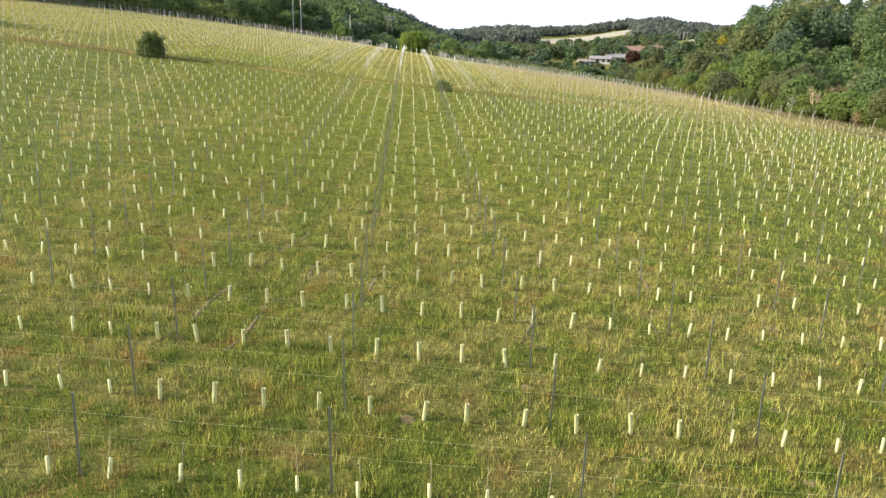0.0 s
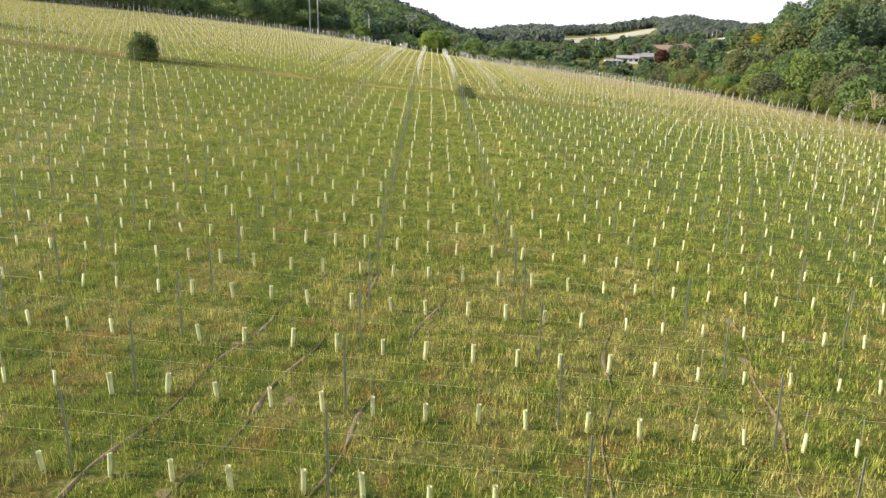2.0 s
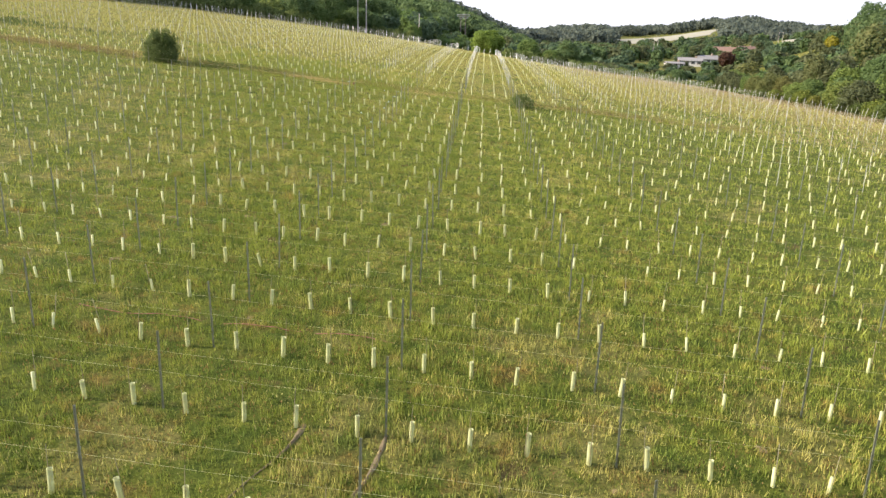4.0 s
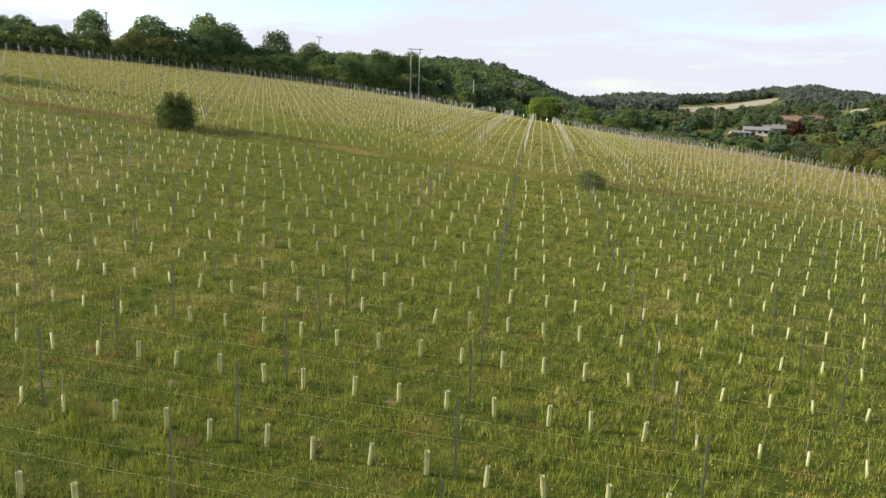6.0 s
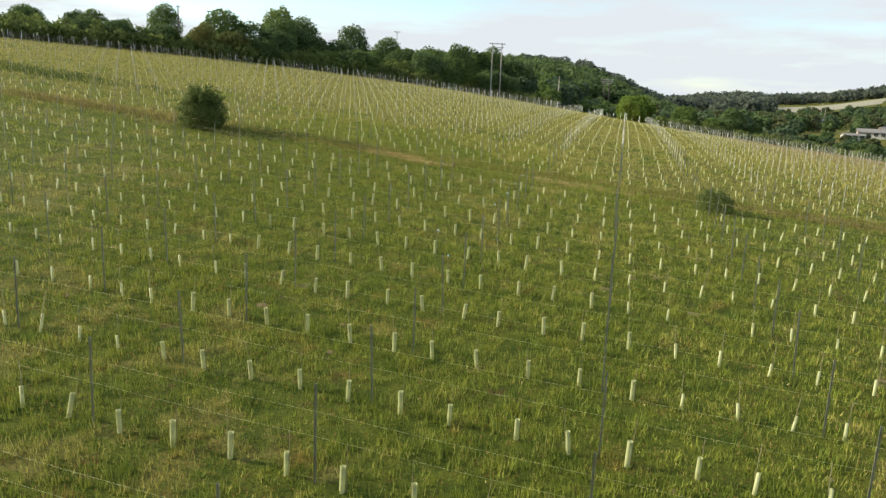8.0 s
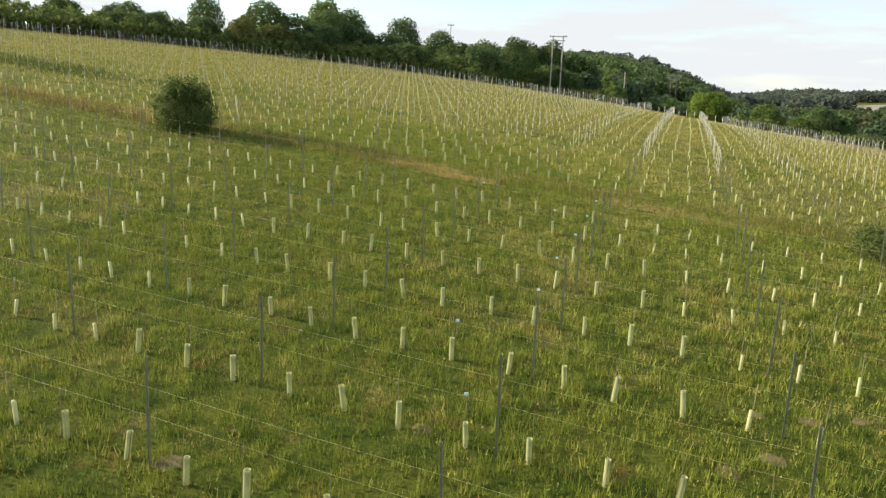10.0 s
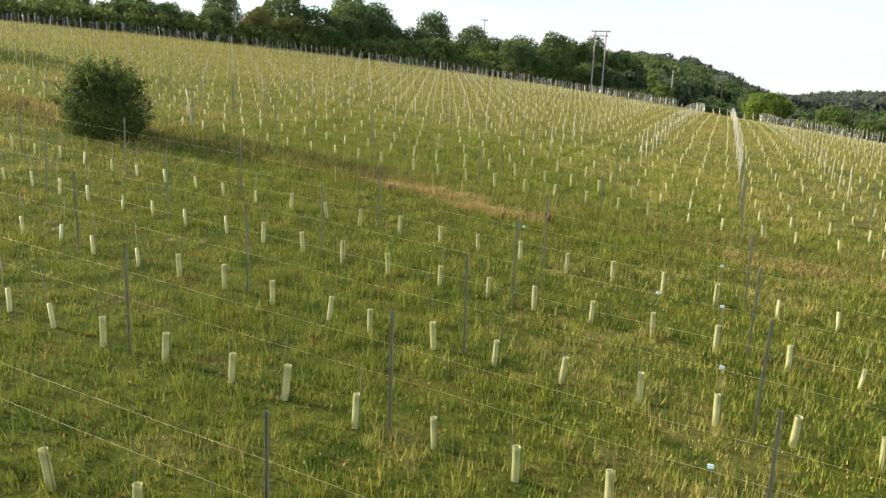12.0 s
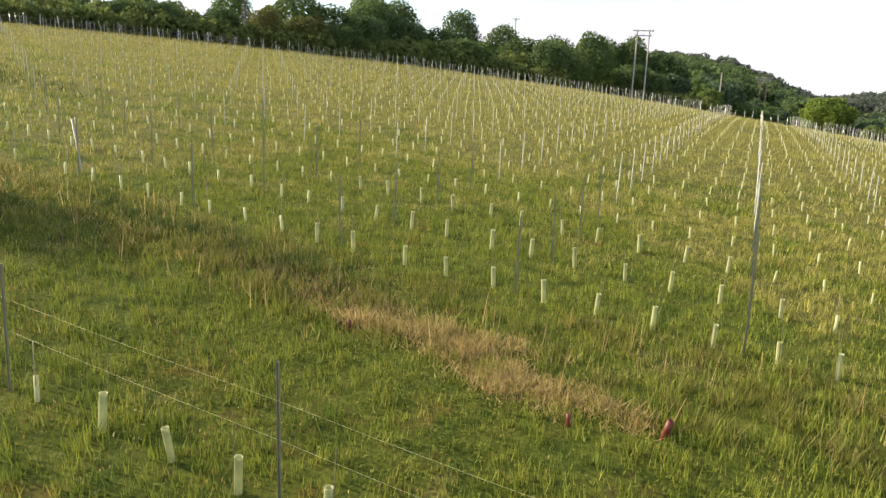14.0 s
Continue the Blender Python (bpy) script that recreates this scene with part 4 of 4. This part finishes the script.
# dry, flattened grass on the track between the two blocks
r = np.random.default_rng(77)
xs, ys = [], []
for cx, cy, sx, sy, n in ((-24.2, 96.6, 0.7, 0.25, 190), (-23.1, 97.1, 0.5, 0.22, 200), (-22.3, 96.5, 0.45, 0.3, 170), (-21.3, 96.2, 0.4, 0.3, 230), (-20.7, 95.8, 0.5, 0.35, 240), (-19.8, 96.2, 0.35, 0.25, 110), (-19.0, 95.9, 0.3, 0.2, 60), (-21.9, 97.4, 0.5, 0.2, 70), (-8.2, 96.2, 1.6, 0.4, 180), (-11.6, 96.2, 1.2, 0.35, 100), (-50, 99.5, 6, 0.6, 260), (-32, 97.6, 2.0, 0.4, 60), (6, 97, 4, 0.5, 120)):
    xs.append(r.normal(cx, sx, n))
    ys.append(r.normal(cy, sy, n) - 0.12 * (xs[-1] - cx))
x, y = np.concatenate(xs), np.concatenate(ys)
tagged(new("dead_grass", mesh_from("dead_grass", *blades(8, x, y, 8, 0.10, 0.27, 0.028, 0.11, 1.0), M_DEAD)), "dry tan grass lying over on the track", "dead grass", kind="stuff")

M_SEDGE = make_leaf("sedge", (0.045, 0.068, 0.018), (0.085, 0.115, 0.028), (0.14, 0.165, 0.045), 0.7, False)
r = np.random.default_rng(79)
for cx, cy, sx, sy, n, mat, text in ((-74, 114.5, 7.5, 2.0, 1700, M_SEDGE, "dark green sedge in a damp hollow of the upper field"), (-51, 97.6, 5.5, 0.9, 520, M_LEAF_RUST, "rusty brown dock and dead grass along the track"), (-31, 98.6, 3.2, 0.45, 900, M_SEDGE, "dark tussocks at the foot of the upper block"), (-27, 97.3, 2.5, 0.45, 200, M_LEAF_RUST, "brown dock stems in rank grass"), (6, 97.2, 4, 0.5, 260, M_LEAF_RUST, "brown dead grass along the track")):
    x = r.normal(cx, sx, n)
    y = r.normal(cy, sy, n) - 0.08 * (x - cx)
    tagged(new("rank_growth", mesh_from("rank_growth", *blades(40, x, y, 5, 0.14, 0.42, 0.035 if cx > -40 else 0.06, 0.12, 0.55), mat)), text, "rank grass", kind="stuff")
x, y = sown(120, 420, -62, 20, 95.6, 100.0, 0.4, 4)
tagged(new("dry_stalks", mesh_from("dry_stalks", *blades(12, x, y, 2, 0.5, 0.95, 0.022, 0.04, 0.15), M_DEAD)), "dry tan dock stalks standing above the grass", "stalks", kind="stuff")
x, y = sown(121, 11000, -70, 22, 96.6, 99.6, 0.45, 4)
tagged(new("seed_heads", mesh_from("seed_heads", *heads(13, x, y, 0.2, 0.42, 0.024), M_HEAD)), "brownish seed heads over the grass track", "seed heads", kind="stuff")


# ---- buildings and fields across the valley ----
def build_house(w, d, h, rise, wall_mat, roof_mat, label, windows=4):
    root = new("house")
    bm = bmesh.new()
    box(bm, -w / 2, w / 2, -d / 2, d / 2, -1.0, h)
    for sx in (-1, 1):
        bm.faces.new([bm.verts.new(v) for v in ((sx * w / 2, -d / 2, h), (sx * w / 2, d / 2, h), (sx * w / 2, 0, h + rise))][::sx])
    part("wall", bm, wall_mat, root)
    bm = bmesh.new()
    e, t = 0.45, 0.18
    for sy in (-1, 1):
        drop = rise * e / (d / 2)
        lo = [(-w / 2 - e, sy * (d / 2 + e), h - drop), (w / 2 + e, sy * (d / 2 + e), h - drop), (w / 2 + e, 0, h + rise), (-w / 2 - e, 0, h + rise)]
        a = [bm.verts.new(v) for v in lo]
        b = [bm.verts.new((x, y, z + t)) for x, y, z in lo]
        bm.faces.new(b[::sy])
        bm.faces.new(a[::-sy])
        for k in range(4):
            bm.faces.new((a[k], a[(k + 1) % 4], b[(k + 1) % 4], b[k])[::sy])
    roof = part("roof", bm, roof_mat, root)
    bm = bmesh.new()
    box(bm, w * 0.25 - 0.4, w * 0.25 + 0.4, -0.35, 0.35, h + rise * 0.7, h + rise + 1.0)
    part("chimney", bm, M_BRICK, roof)
    for k in range(windows):
        x = -w / 2 + w * (k + 0.5) / windows
        bm = bmesh.new()
        box(bm, x - 0.75, x + 0.75, -d / 2 - 0.05, -d / 2 + 0.03, 0.9, 2.1)
        win = part("window", bm, M_GLASS, root)
        bm = bmesh.new()
        for z0, z1 in ((0.82, 0.9), (2.1, 2.18)):
            box(bm, x - 0.83, x + 0.83, -d / 2 - 0.09, -d / 2 + 0.02, z0, z1)
        for xx in (x - 0.83, x - 0.03, x + 0.75):
            box(bm, xx, xx + 0.08, -d / 2 - 0.09, -d / 2 + 0.02, 0.9, 2.1)
        part("window_frame", bm, M_RENDER, win)
    return tagged(root, label, "house", "houses in the valley")


stand(build_house(11, 7, 2.5, 1.3, M_RENDER, M_ROOF, "long low white bungalow with a shallow grey roof", 4), 79, 402, -8)
stand(build_house(8, 5.5, 2.2, 0.7, M_RENDER, M_ROOF, "low pale outbuilding with a flat grey roof", 3), 69, 388, 6)
stand(build_house(10, 7, 2.6, 1.8, M_RENDER, M_ROOF, "white cottage with a pitched grey roof", 3), 92, 424, 4)
stand(build_house(15, 9, 5.0, 3.2, M_BRICK, M_TILE, "buff brick house with a clay tile roof", 4), 142, 590, -12)
stand(build_house(12, 9, 4.6, 3.0, M_BRICK, M_TILE, "brick house with a brown tile roof", 4), 160, 600, 10)
stand(build_house(20, 9, 4.0, 2.2, M_BRICK, M_ROOF, "long buff farm building with a grey roof", 5), 78, 540, -5)
stand(build_house(14, 8, 3.0, 2.0, M_RENDER, M_ROOF, "pale farmhouse half hidden by hedges", 3), 52, 640, 0)


def field_sheet(name, s0, s1, y0, y1, mat, label, slant=0.0):
    """A sheet of crop that follows the slope."""
    ss, ys = np.linspace(s0, s1, 14), np.linspace(y0, y1, 14)
    gs, gy = np.meshgrid(ss, ys)
    gy = gy + slant * (gs - s0) / (s1 - s0)
    gx = gs * gy + 6 * np.sin(gy / 37)
    v = np.stack([gx, gy, land_z(gx, gy) + (0.5 if y0 > 400 else 0.12)], -1).reshape(-1, 3)
    i = np.arange(196).reshape(14, 14)
    f = np.stack([i[:-1, :-1], i[:-1, 1:], i[1:, 1:], i[1:, :-1]], -1).reshape(-1, 4)
    tagged(new(name, mesh_from(name, v, f, mat, True)), label, "field", kind="structure")


field_sheet("ground_crop_field", 0.114, 0.232, 935, 1090, M_PALE, "pale ripening crop field on the far slope", 150)
field_sheet("ground_stubble_field", 0.315, 0.40, 600, 690, M_PALE, "pale stubble field among trees")
field_sheet("ground_ploughed_strip", 0.118, 0.16, 640, 690, M_STRAW, "dry orange-brown strip below the crop field", 40)
field_sheet("ground_meadow", 0.17, 0.30, 480, 540, M_PASTURE, "cut green pasture in the valley")
field_sheet("ground_bare_corner", -0.105, -0.062, 243, 262, M_STRAW, "dry bare earth at the field corner")
stand(build_pole(16, M_POLE, ((15.8, 1.6),), 2.6, "pale twin power pole in the valley"), 94, 598, 0)
stand(build_pole(13, M_POLE, ((12.8, 1.8),), 3.0, "pale twin power pole on the far slope"), 190, 621, 0)

copper = build_tree(71, 8, 4, 0.6, 1500, 0.5, M_LEAF_COPPER, "dark copper-leaved tree beside the houses")
copper.matrix_basis = put_at(95, 396)
gold = build_tree(72, 7, 3.4, 0.3, 1500, 0.35, M_LEAF_YELLOW, "bright yellow flowering shrub among green trees")
gold.matrix_basis = put_at(133, 372)

# ---- small things in the field ----
def build_marker():
    bm = bmesh.new()
    ring_tube(bm, ((0, 0.07, -0.1), (0, 0.07, 0.6), (0.01, 0.07, 0.98)), (0.007, 0.007, 0.006), 5)
    ob = part("marker_cane", bm, M_CANE)
    tagged(ob, "thin cane with a pale blue marker tag on top", "marker", "tagged marker canes")
    bm = bmesh.new()
    box(bm, -0.04, 0.04, 0.06, 0.08, 0.95, 1.01)
    bmesh.ops.bevel(bm, geom=bm.edges[:], offset=0.004, segments=1, affect="EDGES")
    part("tag", bm, M_TAG, ob, "pale blue plastic tag")
    return ob


def at_vine(x, y):
    """The planting place nearest to x, y in the lower block."""
    y = row_y(round((y - ROW0) / ROW_STEP))
    k = round((x - line_x(0, y)) / VINE - 0.5)
    return line_x(0, y) + VINE * (k + 0.5), y


repeat(build_marker, [(*at_vine(x, y), random.uniform(-3, 3), random.uniform(-3, 3), 1.0) for x, y in ((-12.7, 74.6), (-11.2, 71.4), (-11.9, 78.0), (-11.8, 81.2), (-11.9, 84.4), (-12.0, 87.7), (-13.5, 87.8), (-12.2, 91.1), (-17.4, 91.3))])


def build_stub():
    bm = bmesh.new()
    sides = 9
    rings = [[bm.verts.new((r * math.cos(6.2832 * k / sides), r * math.sin(6.2832 * k / sides), z)) for k in range(sides)] for z, r in ((-0.05, 0.07), (0.2, 0.075), (0.42, 0.066), (0.42, 0.055), (0.3, 0.05))]
    for a, b in zip(rings, rings[1:]):
        for k in range(sides):
            bm.faces.new((a[k], a[(k + 1) % sides], b[(k + 1) % sides], b[k]))
    bm.faces.new(rings[-1])
    ob = part("tree_guard", bm, M_RED, shade=True)
    tagged(ob, "short rust-red plastic tree guard in dry grass", "tree guard", "red tree guards")
    bm = bmesh.new()
    ring_tube(bm, ((0.05, 0, -0.1), (0.06, 0, 0.5), (0.09, 0.01, 0.95)), (0.012, 0.011, 0.009), 5)
    part("stake", bm, M_DEAD, ob, "thin pale stake")
    return ob


repeat(build_stub, [(-18.3, 95.75, 3, 14, 0.85), (-19.7, 95.2, -4, -5, 0.5), (-24.5, 96.1, 4, 3, 0.5)])

# red tape on the ground beside one row
tx = np.arange(-13.5, -4.0, 0.35)
rr = np.random.default_rng(9)
V, F = [], []
for k, x in enumerate(tx):
    y = 40.4 + 0.015 * (x + 12) + 0.03 * math.sin(x * 1.7)
    z = zg(x, y) + 0.045 + 0.05 * math.sin(x * 2.3 + 1) + rr.uniform(-0.03, 0.03)
    V += [(x, y - 0.010, z), (x, y + 0.010, z + 0.011), (x, y + 0.008, z + 0.016), (x, y - 0.012, z + 0.005)]
    if k:
        b = 4 * k
        F += [(b - 4 + a, b - 4 + (a + 1) % 4, b + (a + 1) % 4, b + a) for a in range(4)]
tagged(new("barrier_tape", mesh_from("barrier_tape", V, F, M_TAPE)), "faded red tape lying along the grass by a vine row", "tape")


def build_mound():
    bm = bmesh.new()
    bmesh.ops.create_icosphere(bm, subdivisions=3, radius=1.0)
    for v in bm.verts:
        v.co = Vector((v.co.x * 1.3, v.co.y * 1.0, max(-0.2, v.co.z * 1.25))) * (1 + 0.22 * noise.noise(v.co * 2.1))
    return tagged(part("straw_heap", bm, M_STRAW, shade=True), "orange-brown heap of straw at the field edge", "straw heap")


build_mound().matrix_basis = put_at(-118, 170, dz=0.15)


def build_fence(points, label):
    root = new("wooden_fence")
    post = None
    for n, (x, y) in enumerate(points):
        if post is None:
            bm = bmesh.new()
            ring_tube(bm, ((0, 0, -0.3), (0, 0, 0.7), (0.02, 0, 1.35)), (0.07, 0.065, 0.06), 6)
            ob = post = part("fence_post", bm, M_POLE, root)
        else:
            ob = new("fence_post", post.data)
            ob.parent = root
        ob.location = (x, y, zg(x, y))
        if n:
            px, py = points[n - 1]
            for h in (0.55, 1.05):
                bm = bmesh.new()
                ring_tube(bm, ((px, py, zg(px, py) + h), (x, y, zg(x, y) + h)), (0.04, 0.04), 4)
                part("rail", bm, M_POLE_DARK, root)
    return tagged(root, label, "fence")


build_fence([(x, (y_far(x) if x > -150 else 138 + (x + 150) * 0.2) + 1.5) for x in np.arange(-190, -98, 3.0)], "weathered wooden fence along the top of the field")

# ---- herbs, bare earth and stems close to the lane ----
def leaflets(seed, x, y, low, high, width):
    """Broad low leaves of clover, dock and plantain, lying nearly flat."""
    r = np.random.default_rng(seed)
    n = len(x)
    a, h = r.uniform(0, 6.28, n), r.uniform(low, high, n)
    l, w = width * r.uniform(0.7, 1.6, n), width * r.uniform(0.35, 0.7, n)
    z = land_z(x, y) + h
    t1, t2 = r.normal(0, 0.35, n), r.normal(0, 0.35, n)
    ux, uy, vx, vy = np.cos(a), np.sin(a), -np.sin(a), np.cos(a)
    V = np.stack([np.stack([x - l * ux, y - l * uy, z - l * t1], -1), np.stack([x - w * vx, y - w * vy, z - w * t2], -1),
                  np.stack([x + l * ux, y + l * uy, z + l * t1], -1), np.stack([x + w * vx, y + w * vy, z + w * t2], -1)], 1).reshape(-1, 3)
    return V, np.arange(len(V)).reshape(-1, 4)


M_HERB = make_leaf("herb_leaf", (0.065, 0.090, 0.010), (0.130, 0.150, 0.018), (0.22, 0.21, 0.04), 0.7, False)
M_SORREL = make_leaf("sorrel", (0.13, 0.080, 0.026), (0.22, 0.140, 0.045), (0.31, 0.215, 0.075), 0.8, False)
x, y = sown(130, 150000, -46, 18, 8, 112, 0.45, 1.7)
keep = near_lane(x, y, 203) & ~worn(x, y)
tagged(new("meadow_herbs", mesh_from("meadow_herbs", *leaflets(20, x[keep], y[keep], 0.03, 0.17, 0.034), M_HERB)), "low broad-leaved herbs among the grass", "herbs", kind="stuff")
x, y = sown(132, 70000, -16, 16, 8, 46, 0.35, 1.2)
tagged(new("meadow_herbs", mesh_from("meadow_herbs", *leaflets(22, x, y, 0.04, 0.15, 0.03), M_HERB)), "leafy medick and clover at the lower end", "herbs", kind="stuff")
x, y = sown(131, 150000, -46, 20, 8, 94, 0.56, 2.0)
keep = np.abs(x - lane(y)) < 17
tagged(new("sorrel", mesh_from("sorrel", *heads(21, x[keep], y[keep], 0.06, 0.20, 0.031), M_SORREL)), "rusty brown sorrel heads in patches", "sorrel", kind="stuff")
M_EARTH = plain("bare_earth", (0.155, 0.115, 0.048), 0.95, 0, 0.3, 4, 0.03)
r = np.random.default_rng(91)
V, F = [], []
for _ in range(80):
    y = r.uniform(12, 90)
    x = float(lane(y)) + r.uniform(-14, 14)
    rad, n = r.uniform(0.12, 0.34), 10
    b = len(V)
    V.append((x, y, zg(x, y) + 0.03 + 0.05 * rad))
    for k in range(n):
        q = rad * r.uniform(0.7, 1.3)
        px, py = x + q * math.cos(6.2832 * k / n), y + q * math.sin(6.2832 * k / n)
        V.append((px, py, zg(px, py) - 0.02))
    F += [(b, b + 1 + k, b + 1 + (k + 1) % n) for k in range(n)]
tagged(new("bare_earth", mesh_from("bare_earth", V, F, M_EARTH, True)), "small mounds of bare brown earth in the grass", "earth", kind="stuff")

M_RUT = plain("dry_earth", (0.165, 0.125, 0.062), 0.95, 0, 0.4, 5, 0.05)
for k, (x0, y0, lean, length) in enumerate(RUTS):
    ys = np.arange(y0, y0 + length, 0.2)
    mid = x0 + lean * (ys - y0) + 0.12 * np.sin(ys * 1.3 + k)
    half = np.maximum(rut_half(ys, k), 0.02) * (1 + 0.25 * np.sin(ys * 7.1))
    V = np.stack([np.stack([mid + q * half, ys, land_z(mid + q * half, ys) + (0.035 if abs(q) < 0.5 else -0.02)], -1) for q in (-1.0, -0.35, 0.35, 1.0)], 1).reshape(-1, 3)
    b = np.arange(len(ys) - 1)[:, None] * 4
    F = np.concatenate([np.concatenate([b + q, b + q + 1, b + q + 5, b + q + 4], 1) for q in range(3)])
    tagged(new("wheel_rut", mesh_from("wheel_rut", V, F, M_RUT, True)), "narrow bare wheel rut worn through the grass", "rut", "wheel ruts", kind="stuff")

M_CLOVER = make_leaf("clover_leaf", (0.095, 0.122, 0.012), (0.150, 0.172, 0.018), (0.21, 0.21, 0.034), 0.8, False)
x, y = sown(140, 40000, -64, 22, 92.0, 96.4, 0.5, 2.5)
tagged(new("clover", mesh_from("clover", *leaflets(24, x, y, 0.05, 0.16, 0.034), M_CLOVER)), "fresh green clover and short grass along the track", "clover", kind="stuff")

# straw-coloured tufts, thickest at the lower end of the field
x, y = sown(150, 42000, -22, 20, 8, 60, 0.58, 2.0)
r = np.random.default_rng(151)
keep = (np.abs(x - lane(y)) < 17) & (r.random(len(x)) < np.interp(y, (8, 36, 60), (1.0, 0.8, 0.15)))
tagged(new("straw_tufts", mesh_from("straw_tufts", *blades(31, x[keep], y[keep], 4, 0.05, 0.13, 0.022, 0.06, 0.7), M_SORREL)), "dry straw-coloured tufts among green grass", "dead grass", kind="stuff")
